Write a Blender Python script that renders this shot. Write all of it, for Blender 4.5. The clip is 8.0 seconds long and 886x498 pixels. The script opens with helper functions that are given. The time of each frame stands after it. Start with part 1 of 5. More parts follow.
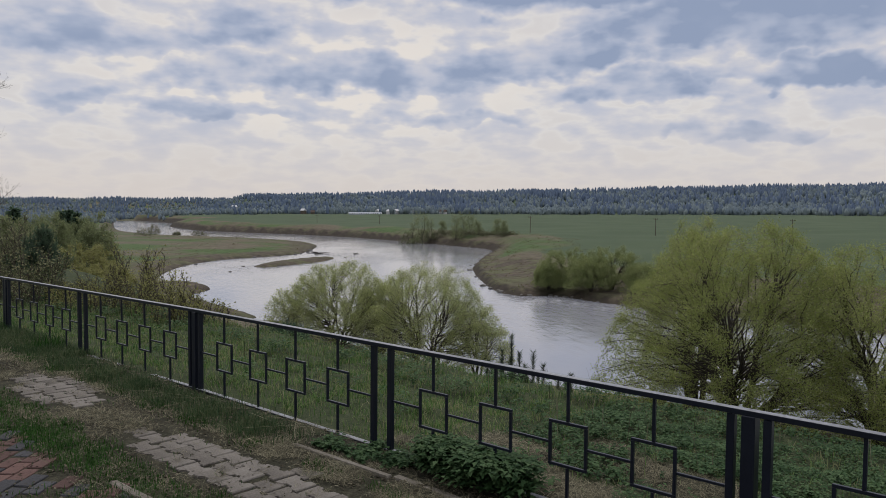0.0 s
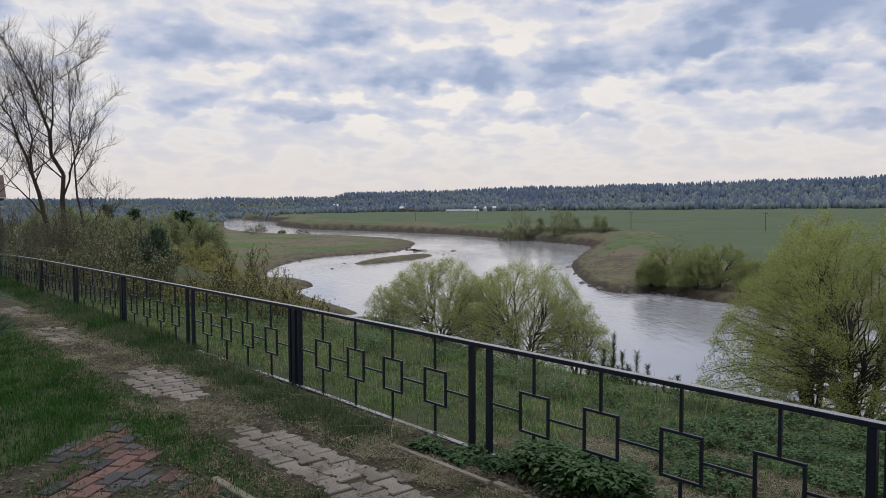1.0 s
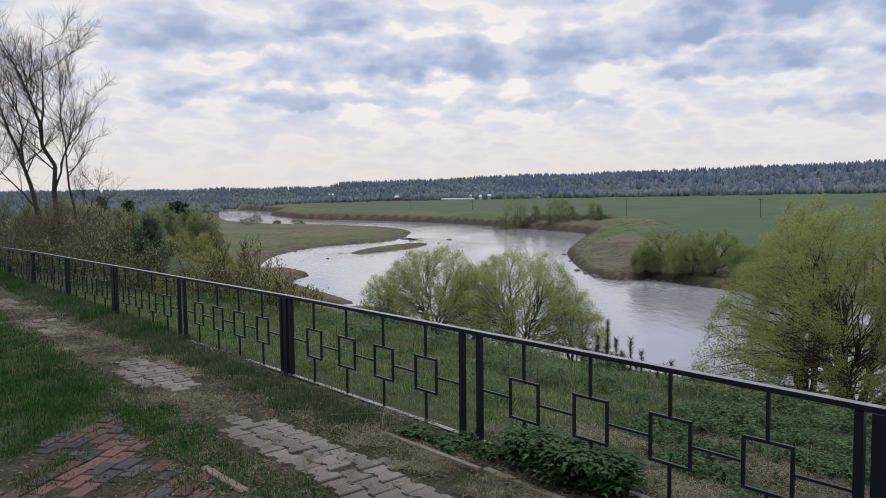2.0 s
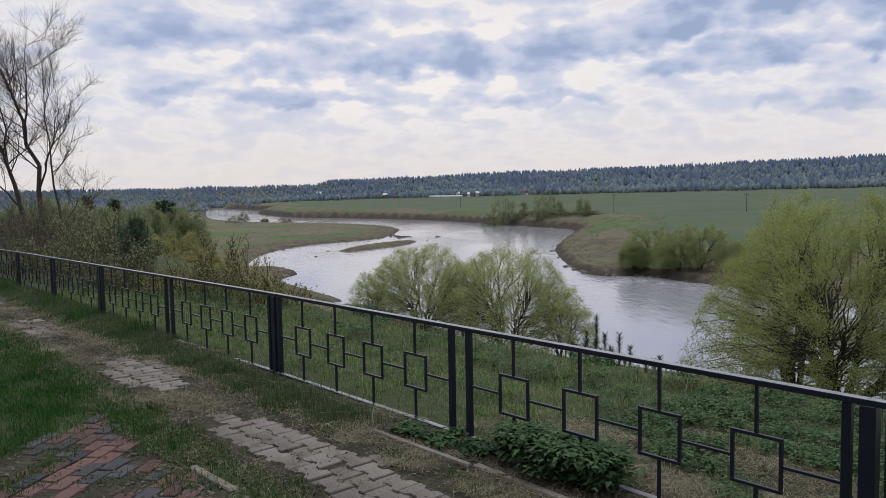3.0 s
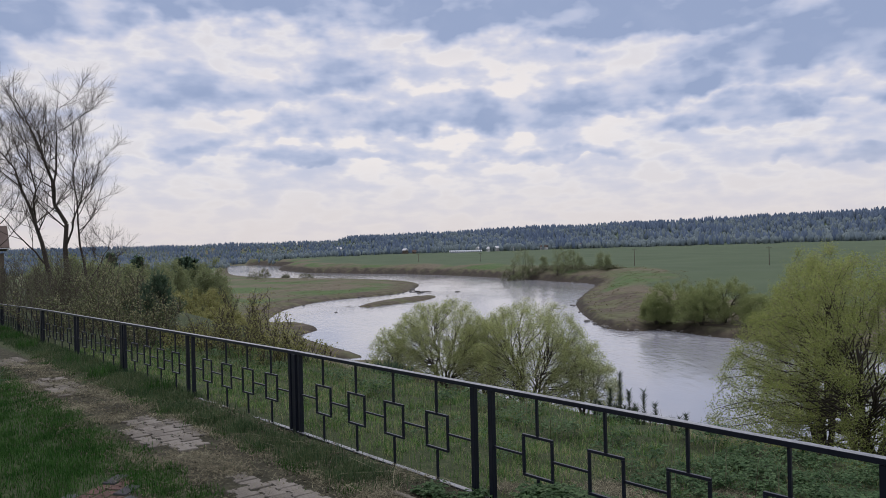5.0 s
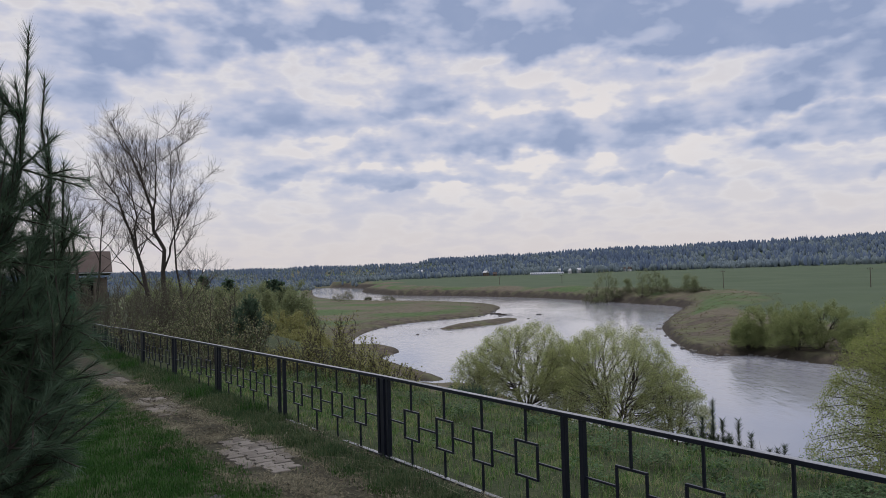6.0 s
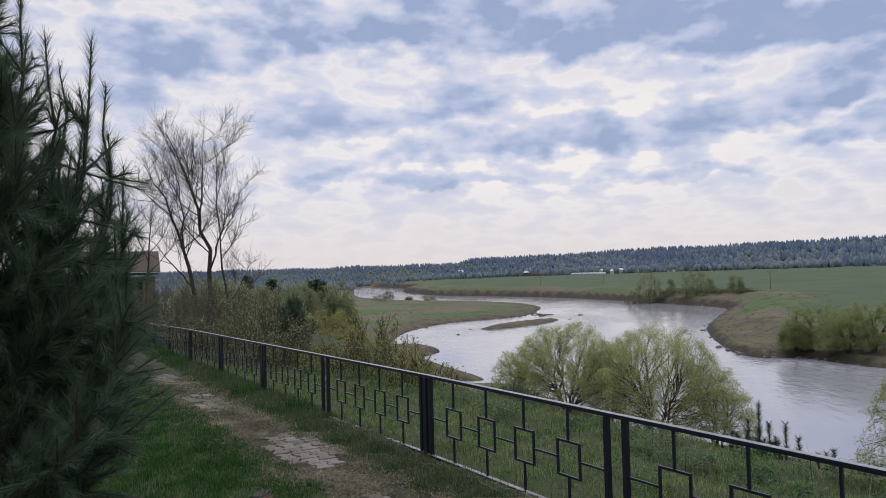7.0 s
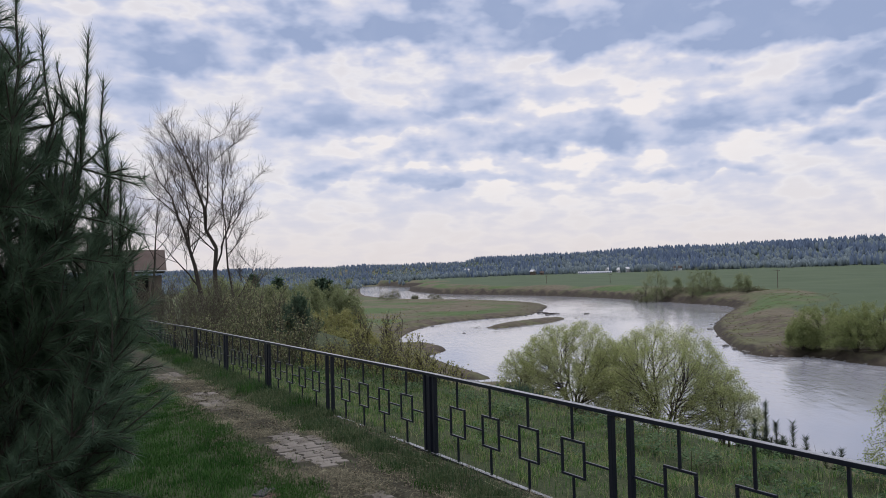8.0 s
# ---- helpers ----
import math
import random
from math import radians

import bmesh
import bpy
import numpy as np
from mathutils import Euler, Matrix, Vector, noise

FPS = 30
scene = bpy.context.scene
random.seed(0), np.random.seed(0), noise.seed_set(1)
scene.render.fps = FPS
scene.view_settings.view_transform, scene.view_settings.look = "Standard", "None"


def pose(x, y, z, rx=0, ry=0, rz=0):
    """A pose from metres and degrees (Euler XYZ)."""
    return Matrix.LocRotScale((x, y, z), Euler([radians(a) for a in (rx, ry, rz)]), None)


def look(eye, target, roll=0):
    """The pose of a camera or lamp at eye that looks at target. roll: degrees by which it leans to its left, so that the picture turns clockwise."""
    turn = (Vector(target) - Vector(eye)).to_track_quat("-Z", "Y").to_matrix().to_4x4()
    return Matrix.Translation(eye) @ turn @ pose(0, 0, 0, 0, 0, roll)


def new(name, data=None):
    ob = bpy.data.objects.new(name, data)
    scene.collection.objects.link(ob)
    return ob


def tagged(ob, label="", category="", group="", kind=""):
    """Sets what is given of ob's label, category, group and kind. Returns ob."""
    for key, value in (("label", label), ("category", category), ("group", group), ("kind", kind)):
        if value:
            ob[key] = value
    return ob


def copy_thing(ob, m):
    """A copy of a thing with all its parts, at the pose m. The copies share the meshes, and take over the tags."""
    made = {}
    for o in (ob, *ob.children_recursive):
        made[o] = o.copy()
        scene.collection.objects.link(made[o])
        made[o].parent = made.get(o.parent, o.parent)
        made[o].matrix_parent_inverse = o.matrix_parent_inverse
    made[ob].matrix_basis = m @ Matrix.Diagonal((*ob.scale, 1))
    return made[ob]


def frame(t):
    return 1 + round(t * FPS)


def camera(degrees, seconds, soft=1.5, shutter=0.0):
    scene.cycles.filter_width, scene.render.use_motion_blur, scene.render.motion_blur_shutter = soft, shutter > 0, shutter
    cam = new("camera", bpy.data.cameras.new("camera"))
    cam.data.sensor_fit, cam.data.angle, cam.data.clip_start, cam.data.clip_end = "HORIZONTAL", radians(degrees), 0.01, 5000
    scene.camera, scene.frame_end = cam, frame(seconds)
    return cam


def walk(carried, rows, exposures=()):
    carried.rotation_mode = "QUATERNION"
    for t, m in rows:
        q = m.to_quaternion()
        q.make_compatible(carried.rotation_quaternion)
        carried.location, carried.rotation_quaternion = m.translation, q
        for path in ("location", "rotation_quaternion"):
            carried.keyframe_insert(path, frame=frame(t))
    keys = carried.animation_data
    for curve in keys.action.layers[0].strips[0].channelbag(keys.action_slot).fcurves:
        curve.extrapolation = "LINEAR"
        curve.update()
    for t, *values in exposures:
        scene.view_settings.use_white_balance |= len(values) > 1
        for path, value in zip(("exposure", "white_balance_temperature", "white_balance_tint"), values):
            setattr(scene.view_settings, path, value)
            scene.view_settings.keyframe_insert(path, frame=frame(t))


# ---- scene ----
cam = camera(61.1, 8.0, soft=0.8)
PATH = [
    (0, (-0.038, -0.246, 1.649), (0.155, 1.742, 1.55), 0.5),
    (0.5, (-0.035, -0.095, 1.636), (-0.013, 1.902, 1.532), 0.2),
    (1, (-0.037, -0.056, 1.636), (-0.103, 1.94, 1.528), -0.1),
    (1.5, (0.0, -0.037, 1.635), (-0.073, 1.958, 1.517), -0.3),
    (2, (0.007, -0.032, 1.622), (-0.048, 1.962, 1.484), -0.6),
    (3.5, (0.006, -0.019, 1.615), (-0.006, 1.976, 1.469), -1.0),
    (4, (0.014, -0.05, 1.622), (0.013, 1.945, 1.479), -1.0),
    (4.5, (0.015, -0.048, 1.622), (0.006, 1.948, 1.493), -1.0),
    (4.7, (0.006, -0.024, 1.626), (-0.026, 1.974, 1.553), -1.1),
    (5.8, (-0.036, -0.016, 1.659), (-0.265, 1.970, 1.717), -1.6),
    (6, (-0.055, -0.041, 1.667), (-0.341, 1.938, 1.733), -1.5),
    (6.5, (-0.055, -0.103, 1.668), (-0.414, 1.863, 1.737), -1.5),
    (7, (-0.059, -0.097, 1.665), (-0.451, 1.863, 1.734), -1.4),
    (7.5, (-0.056, -0.068, 1.662), (-0.464, 1.889, 1.729), -1.4),
    (8, (-0.048, -0.057, 1.657), (-0.456, 1.9, 1.723), -1.4),
]
walk(cam, [(t, look(eye, target, roll)) for t, eye, target, roll in PATH], [(0.0, -0.24, 6600, 10), (0.5, -0.04, 6540, 10), (1.0, -0.03, 6500, 10), (2.0, 0.05, 6430, 11), (3.5, 0.0, 6370, 12), (4.6, 0.0, 6330, 13), (5.6, -0.2, 6310, 13), (6.3, -0.2, 6310, 13), (6.6, 0.0, 6310, 13), (8.0, 0.0, 6310, 13)])

# ---------------------------------------------------------------- light
world = bpy.data.worlds.new("sky")
scene.world = world
world.use_nodes = True
wn = world.node_tree
wn.nodes.clear()


def wnode(kind, **props):
    nd = wn.nodes.new(kind)
    for k, v in props.items():
        if k == "op":
            nd.operation = v
        elif k == "clamp":
            nd.use_clamp = v
    return nd


def wmath(op, a, b=None, c=None, clamp=False):
    nd = wnode("ShaderNodeMath", op=op, clamp=clamp)
    for i, v in enumerate((a, b, c)):
        if v is None:
            continue
        if isinstance(v, (int, float)):
            nd.inputs[i].default_value = v
        else:
            wn.links.new(v, nd.inputs[i])
    return nd.outputs[0]


def wnoise(vec, scale, detail, rough=0.55, distort=0.0):
    nd = wnode("ShaderNodeTexNoise")
    wn.links.new(vec, nd.inputs["Vector"])
    nd.inputs["Scale"].default_value = scale
    nd.inputs["Detail"].default_value = detail
    nd.inputs["Roughness"].default_value = rough
    nd.inputs["Distortion"].default_value = distort
    return nd.outputs["Fac"]


def wsmooth(v, lo, hi, a=0.0, b=1.0):
    nd = wnode("ShaderNodeMapRange")
    nd.interpolation_type = "SMOOTHSTEP"
    wn.links.new(v, nd.inputs["Value"])
    for key, val in (("From Min", lo), ("From Max", hi), ("To Min", a), ("To Max", b)):
        nd.inputs[key].default_value = val
    return nd.outputs["Result"]


def wmix(fac, a, b):
    nd = wnode("ShaderNodeMix")
    nd.data_type = "RGBA"
    wn.links.new(fac, nd.inputs["Factor"])
    for key, v in (("A", a), ("B", b)):
        sock = [i for i in nd.inputs if i.name == key and i.type == "RGBA"][0]
        if isinstance(v, tuple):
            sock.default_value = (*v, 1)
        else:
            wn.links.new(v, sock)
    return [o for o in nd.outputs if o.type == "RGBA"][0]


SUN_AZ, SUN_EL = -6.0, 55.0        # degrees east of +y, degrees up
tex = wnode("ShaderNodeTexCoord").outputs["Generated"]
sep = wnode("ShaderNodeSeparateXYZ")
wn.links.new(tex, sep.inputs[0])
sx, sy, sz = sep.outputs
# azimuth and elevation in degrees
az = wmath("MULTIPLY", wmath("ARCTAN2", sx, sy), 57.2958)
el = wmath("MULTIPLY", wmath("ARCSINE", sz), 57.2958)
# one unit of the cloud plane spans 16 by 11 degrees
plane = wnode("ShaderNodeCombineXYZ")
wn.links.new(wmath("DIVIDE", az, 16.0), plane.inputs[0])
wn.links.new(wmath("DIVIDE", el, 11.0), plane.inputs[1])
bands = wnode("ShaderNodeCombineXYZ")
wn.links.new(wmath("DIVIDE", az, 16.0), bands.inputs[0])
wn.links.new(wmath("MULTIPLY", wmath("POWER", wmath("MAXIMUM", wmath("ADD", el, 4.0), 0.5), 0.75), 0.40), bands.inputs[1])


def swirl(scale, detail, rough):
    """Two unrelated noises, each about zero."""
    nd = wnode("ShaderNodeTexNoise")
    wn.links.new(plane.outputs[0], nd.inputs["Vector"])
    nd.inputs["Scale"].default_value, nd.inputs["Detail"].default_value, nd.inputs["Roughness"].default_value = scale, detail, rough
    cut = wnode("ShaderNodeSeparateXYZ")
    wn.links.new(nd.outputs["Color"], cut.inputs[0])
    return wmath("SUBTRACT", cut.outputs[0], 0.5), wmath("SUBTRACT", cut.outputs[1], 0.5)


drift, heave = swirl(2.4, 2.0, 0.5)
curl, lump = swirl(6.0, 3.0, 0.5)
puff = wnoise(plane.outputs[0], 3.2, 3.0, 0.48, 0.0)
streak = wnoise(bands.outputs[0], 5.5, 3.0, 0.48, 0.0)
azr = wmath("ADD", wmath("ADD", az, wmath("MULTIPLY", drift, 10.0)), wmath("MULTIPLY", curl, 6.0))
elr = wmath("ADD", wmath("ADD", el, wmath("MULTIPLY", heave, 3.4)), wmath("MULTIPLY", lump, 3.0))
# grey bellies of the nearer clouds: azimuth, elevation, half width, half height, weight
CLOUDS = [
    (4, 17.2, 12, 2.2, 1.15), (-8.5, 18.4, 8, 2.2, 0.85), (-19.3, 17.9, 7, 1.9, 0.95), (-30.5, 16.3, 6, 1.7, 0.85), (17, 16.3, 9, 1.9, 1.15),
    (30, 13.2, 12, 2.5, 1.45), (0.3, 9.7, 7.5, 1.2, 0.85), (-10.9, 9.5, 3.2, 1.4, 0.7), (-9.5, 12.9, 3.6, 1.5, 0.75), (15, 11.0, 7, 1.2, 1.0),
    (20.6, 8.7, 4.8, 0.9, 0.9), (31.5, 9.8, 6, 0.9, 1.0), (-18, 11.6, 7, 1.0, 0.55), (-11, 7.0, 5.2, 0.5, 0.5), (6, 6.9, 5, 0.55, 0.55),
    (-20, 7.6, 4, 0.5, 0.45), (27.5, 5.5, 4, 0.5, 0.6), (-34, 13, 3, 1.6, 0.6), (8.3, 10.4, 4, 0.9, 0.65),
]
mass = None
for ca, ce, wa, we, k in CLOUDS:
    da = wmath("DIVIDE", wmath("SUBTRACT", azr, float(ca)), float(wa))
    de = wmath("DIVIDE", wmath("SUBTRACT", elr, float(ce)), float(we))
    # flat below, heaped above
    de = wmath("MAXIMUM", wmath("MULTIPLY", de, 0.85), wmath("MULTIPLY", de, -1.5))
    d2 = wmath("ADD", wmath("MULTIPLY", da, da), wmath("MULTIPLY", de, de))
    g = wsmooth(d2, 2.3, -0.4, 0.0, k)
    mass = g if mass is None else wmath("MAXIMUM", mass, g)
high = wsmooth(el, 13.0, 20.0)
loose = wsmooth(wmath("ADD", wmath("MULTIPLY", puff, 0.45), wmath("MULTIPLY", streak, 0.55)), 0.36, 0.66)
cover = wmath("ADD", wmath("MULTIPLY", mass, wsmooth(puff, 0.3, 0.7, 0.48, 1.05)), wmath("MULTIPLY", loose, wmath("ADD", 0.48, wmath("MULTIPLY", high, 0.26))), clamp=True)
cover = wmath("ADD", cover, wmath("MULTIPLY", lump, 0.27), clamp=True)
low = wsmooth(el, 8.0, 0.5)
cover = wmath("MULTIPLY", wmath("MULTIPLY", cover, 0.86), wmath("SUBTRACT", 1.0, wmath("MULTIPLY", low, 0.45)))
tone = wnode("ShaderNodeValToRGB")
wn.links.new(cover, tone.inputs[0])
# thin cloud is creamy, its lit rims are brightest, its thick bellies slate
stops = ((0.0, (0.82, 0.79, 0.79)), (0.09, (0.875, 0.85, 0.845)), (0.2, (0.76, 0.755, 0.81)), (0.36, (0.635, 0.665, 0.785)), (0.58, (0.48, 0.545, 0.71)), (1.0, (0.27, 0.355, 0.545)))
while len(tone.color_ramp.elements) < len(stops):
    tone.color_ramp.elements.new(0.5)
for e_, (p_, c_) in zip(tone.color_ramp.elements, stops):
    e_.position, e_.color = p_, (*c_, 1)
deckcol = wmix(wmath("MULTIPLY", low, 0.6), tone.outputs[0], (0.78, 0.71, 0.685))
glow = wsmooth(wmath("ADD", wmath("POWER", wmath("DIVIDE", wmath("ADD", az, 3.0), 22.0), 2.0), wmath("POWER", wmath("DIVIDE", wmath("SUBTRACT", el, 10.0), 6.0), 2.0)), 1.0, 0.0)
deckcol = wmix(wmath("MULTIPLY", wmath("MULTIPLY", glow, wsmooth(cover, 0.22, 0.04)), 0.85), deckcol, (1.0, 0.93, 0.86))
# an overcast sky is brightest overhead
zenith = wnode("ShaderNodeVectorMath", op="SCALE")
wn.links.new(deckcol, zenith.inputs[0])
wn.links.new(wmath("ADD", 1.0, wsmooth(el, 24.0, 62.0, 0.0, 0.85)), zenith.inputs["Scale"])
deckcol = zenith.outputs[0]
nish = wnode("ShaderNodeTexSky")
nish.sky_type = "NISHITA"
nish.sun_disc = False
nish.sun_elevation = radians(SUN_EL)
nish.sun_rotation = radians(SUN_AZ)
nscale = wnode("ShaderNodeVectorMath", op="SCALE")
wn.links.new(nish.outputs[0], nscale.inputs[0])
nscale.inputs["Scale"].default_value = 0.10
thick = wsmooth(sz, -0.02, 0.0, 0.95, 0.93)
skycol = wmix(thick, nscale.outputs[0], deckcol)
back = wnode("ShaderNodeBackground")
wn.links.new(skycol, back.inputs["Color"])
back.inputs["Strength"].default_value = 0.95
wout = wnode("ShaderNodeOutputWorld")
wn.links.new(back.outputs[0], wout.inputs[0])

sun = new("sun", bpy.data.lights.new("sun", "SUN"))
sun.data.energy, sun.data.angle, sun.data.color = 1.5, radians(25), (1.0, 0.94, 0.86)
sd = Vector((math.sin(radians(SUN_AZ)) * math.cos(radians(SUN_EL)), math.cos(radians(SUN_AZ)) * math.cos(radians(SUN_EL)), math.sin(radians(SUN_EL))))
sun.matrix_world = look(sd * 100, (0, 0, 0))
scene.view_settings.exposure = 0.0


# ---------------------------------------------------------------- materials
def material(name, stops, scale=4.0, fine_scale=40.0, rough=0.8, metal=0.0, bump=0.15, bump_scale=60.0, spec=0.3, vary=0.0,
             island=0.0, translucent=0.0, coords="Object", stretch=(1, 1, 1), ior=1.45):
    """stops: colours from one end of a two-scale noise to the other."""
    m = bpy.data.materials.new(name)
    m.use_nodes = True
    nt = m.node_tree
    bs = nt.nodes["Principled BSDF"]
    co = nt.nodes.new("ShaderNodeTexCoord").outputs[coords]
    mp = nt.nodes.new("ShaderNodeMapping")
    mp.inputs["Scale"].default_value = stretch
    nt.links.new(co, mp.inputs[0])
    a, b_ = nt.nodes.new("ShaderNodeTexNoise"), nt.nodes.new("ShaderNodeTexNoise")
    for nd, sc, de in ((a, scale, 4), (b_, fine_scale, 5)):
        nt.links.new(mp.outputs[0], nd.inputs["Vector"])
        nd.inputs["Scale"].default_value, nd.inputs["Detail"].default_value = sc, de
    mix = nt.nodes.new("ShaderNodeMath")
    mix.operation = "MULTIPLY_ADD"
    nt.links.new(b_.outputs["Fac"], mix.inputs[0])
    mix.inputs[1].default_value = 0.5
    half = nt.nodes.new("ShaderNodeMath")
    half.operation = "MULTIPLY"
    half.inputs[1].default_value = 0.5
    nt.links.new(a.outputs["Fac"], half.inputs[0])
    nt.links.new(half.outputs[0], mix.inputs[2])
    val = mix.outputs[0]
    for amount, kind, outlet in ((vary, "ShaderNodeObjectInfo", "Random"), (island, "ShaderNodeNewGeometry", "Random Per Island")):
        if amount:
            inf = nt.nodes.new(kind)
            sh = nt.nodes.new("ShaderNodeMath")
            sh.operation = "MULTIPLY_ADD"
            nt.links.new(inf.outputs[outlet], sh.inputs[0])
            sh.inputs[1].default_value = amount
            off = nt.nodes.new("ShaderNodeMath")
            off.operation = "SUBTRACT"
            nt.links.new(val, off.inputs[0])
            off.inputs[1].default_value = amount / 2
            nt.links.new(off.outputs[0], sh.inputs[2])
            val = sh.outputs[0]
    ramp = nt.nodes.new("ShaderNodeValToRGB")
    els = ramp.color_ramp.elements
    while len(els) < len(stops):
        els.new(0.5)
    for i, c in enumerate(stops):
        els[i].position = 0.3 + 0.4 * i / max(1, len(stops) - 1)
        els[i].color = (*c, 1)
    nt.links.new(val, ramp.inputs[0])
    nt.links.new(ramp.outputs[0], bs.inputs["Base Color"])
    bs.inputs["Roughness"].default_value = rough
    bs.inputs["Metallic"].default_value = metal
    bs.inputs["IOR"].default_value = ior
    bs.inputs["Specular IOR Level"].default_value = spec
    if bump:
        nb = nt.nodes.new("ShaderNodeTexNoise")
        nt.links.new(mp.outputs[0], nb.inputs["Vector"])
        nb.inputs["Scale"].default_value, nb.inputs["Detail"].default_value = bump_scale, 4
        bp = nt.nodes.new("ShaderNodeBump")
        bp.inputs["Strength"].default_value, bp.inputs["Distance"].default_value = bump, 0.02
        nt.links.new(nb.outputs["Fac"], bp.inputs["Height"])
        nt.links.new(bp.outputs[0], bs.inputs["Normal"])
    if translucent:
        tr = nt.nodes.new("ShaderNodeBsdfTranslucent")
        nt.links.new(ramp.outputs[0], tr.inputs[0])
        ms = nt.nodes.new("ShaderNodeMixShader")
        ms.inputs[0].default_value = translucent
        nt.links.new(bs.outputs[0], ms.inputs[1])
        nt.links.new(tr.outputs[0], ms.inputs[2])
        nt.links.new(ms.outputs[0], nt.nodes["Material Output"].inputs[0])
    return m


M_IRON = material("painted_iron", [(0.005, 0.007, 0.014), (0.010, 0.013, 0.024)], 6, 90, 0.34, 0.0, 0.06, 150, 0.42, 0.1)
M_BARK = material("bark", [(0.034, 0.029, 0.025), (0.08, 0.069, 0.058)], 3, 30, 0.9, 0, 0.3, 40, 0.2)
M_TWIG = material("grey_twig", [(0.15, 0.125, 0.10), (0.27, 0.23, 0.185)], 2, 12, 0.85, 0, 0, 40, 0.2)
M_WILLOW = material("young_willow_leaf", [(0.265, 0.305, 0.115), (0.365, 0.41, 0.16), (0.455, 0.485, 0.235)], 0.5, 4, 0.6, 0, 0, 1, 0.3, 0, 0.45, 0.5)
M_WILLOW2 = material("dense_willow_leaf", [(0.195, 0.24, 0.072), (0.28, 0.325, 0.10), (0.365, 0.395, 0.15)], 0.4, 4, 0.6, 0, 0, 1, 0.3, 0, 0.4, 0.5)
M_SHRUB = material("spring_shrub_leaf", [(0.10, 0.112, 0.065), (0.15, 0.16, 0.092), (0.21, 0.215, 0.125)], 0.6, 5, 0.65, 0, 0, 1, 0.3, 0, 0.35, 0.4)
M_FARWILLOW = material("grey_green_willow_leaf", [(0.16, 0.20, 0.08), (0.225, 0.265, 0.105), (0.30, 0.33, 0.145)], 0.4, 4, 0.65, 0, 0, 1, 0.2, 0, 0.4, 0.45)
M_YELLOW = material("yellow_catkin_leaf", [(0.18, 0.185, 0.065), (0.255, 0.255, 0.10), (0.34, 0.335, 0.145)], 0.5, 4, 0.65, 0, 0, 1, 0.2, 0, 0.4, 0.5)
M_BUD = material("pale_opening_bud", [(0.085, 0.105, 0.05), (0.15, 0.165, 0.085), (0.30, 0.29, 0.17)], 0.6, 5, 0.65, 0, 0, 1, 0.2, 0, 0.5, 0.4)
M_MEADOW = material("pale_meadow_leaf", [(0.15, 0.18, 0.09), (0.215, 0.25, 0.125), (0.28, 0.31, 0.16)], 0.2, 2, 0.7, 0, 0, 1, 0.2, 0, 0.35, 0.45)
M_BROWN = material("brown_twig", [(0.07, 0.06, 0.05), (0.125, 0.108, 0.09)], 2, 12, 0.85, 0, 0, 40, 0.15)
M_DARKTWIG = material("dark_twig", [(0.05, 0.041, 0.036), (0.105, 0.088, 0.075)], 2, 12, 0.85, 0, 0, 40, 0.15)
M_NEEDLE = material("pine_needle", [(0.05, 0.086, 0.058), (0.112, 0.172, 0.103)], 1.5, 10, 0.6, 0, 0, 1, 0.25, 0, 0.3, 0.25)
M_NEEDLE_Y = material("young_pine_needle", [(0.03, 0.05, 0.025), (0.06, 0.085, 0.04)], 1.5, 10, 0.6, 0, 0, 1, 0.3, 0, 0.3)
M_GRASS = material("grass_blade", [(0.013, 0.045, 0.0085), (0.03, 0.088, 0.017), (0.06, 0.128, 0.033)], 0.7, 3, 0.8, 0, 0, 1, 0.1, 0, 0.4, 0.25)
M_BANKG = material("bank_grass_blade", [(0.05, 0.115, 0.03), (0.10, 0.19, 0.05), (0.175, 0.255, 0.088), (0.27, 0.265, 0.14)], 0.9, 5, 0.7, 0, 0, 1, 0.15, 0, 0.55, 0.35)
M_ROUGH = material("rough_grass_blade", [(0.032, 0.064, 0.028), (0.058, 0.098, 0.04), (0.115, 0.137, 0.07)], 0.9, 3, 0.75, 0, 0, 1, 0.12, 0, 0.5, 0.25)
M_LITTER = material("leaf_litter", [(0.042, 0.037, 0.026), (0.076, 0.067, 0.046), (0.13, 0.117, 0.084)], 1, 6, 0.9, 0, 0, 1, 0.1, 0, 0.6)
M_STRAW = material("dry_straw", [(0.058, 0.053, 0.033), (0.121, 0.111, 0.071), (0.245, 0.226, 0.152)], 1, 6, 0.85, 0, 0, 1, 0.15, 0, 0.6)
M_HERB = material("herb_leaf", [(0.022, 0.055, 0.019), (0.045, 0.092, 0.033), (0.085, 0.14, 0.058)], 1.2, 8, 0.7, 0, 0, 1, 0.2, 0, 0.4, 0.3)
M_PAVER = material("worn_concrete_paver", [(0.097, 0.088, 0.077), (0.15, 0.136, 0.12), (0.199, 0.183, 0.163)], 5, 60, 0.92, 0, 0.4, 120, 0.12, 0.25)
M_RED = material("red_paver", [(0.075, 0.048, 0.043), (0.14, 0.086, 0.075)], 6, 60, 0.92, 0, 0.4, 120, 0.12, 0.35)
M_GREY = material("slate_grey_paver", [(0.042, 0.042, 0.045), (0.08, 0.081, 0.086)], 6, 60, 0.92, 0, 0.4, 120, 0.12, 0.35)
# pale upward faces: wear on the bottom rail, painted sky sheen on the top
M_SCUFF_SHEEN = material("scuffed_sheen_rail_top", [(0.06, 0.063, 0.07), (0.16, 0.166, 0.18), (0.27, 0.28, 0.30)], 5, 60, 0.4, 0.0, 0.1, 120, 0.5)
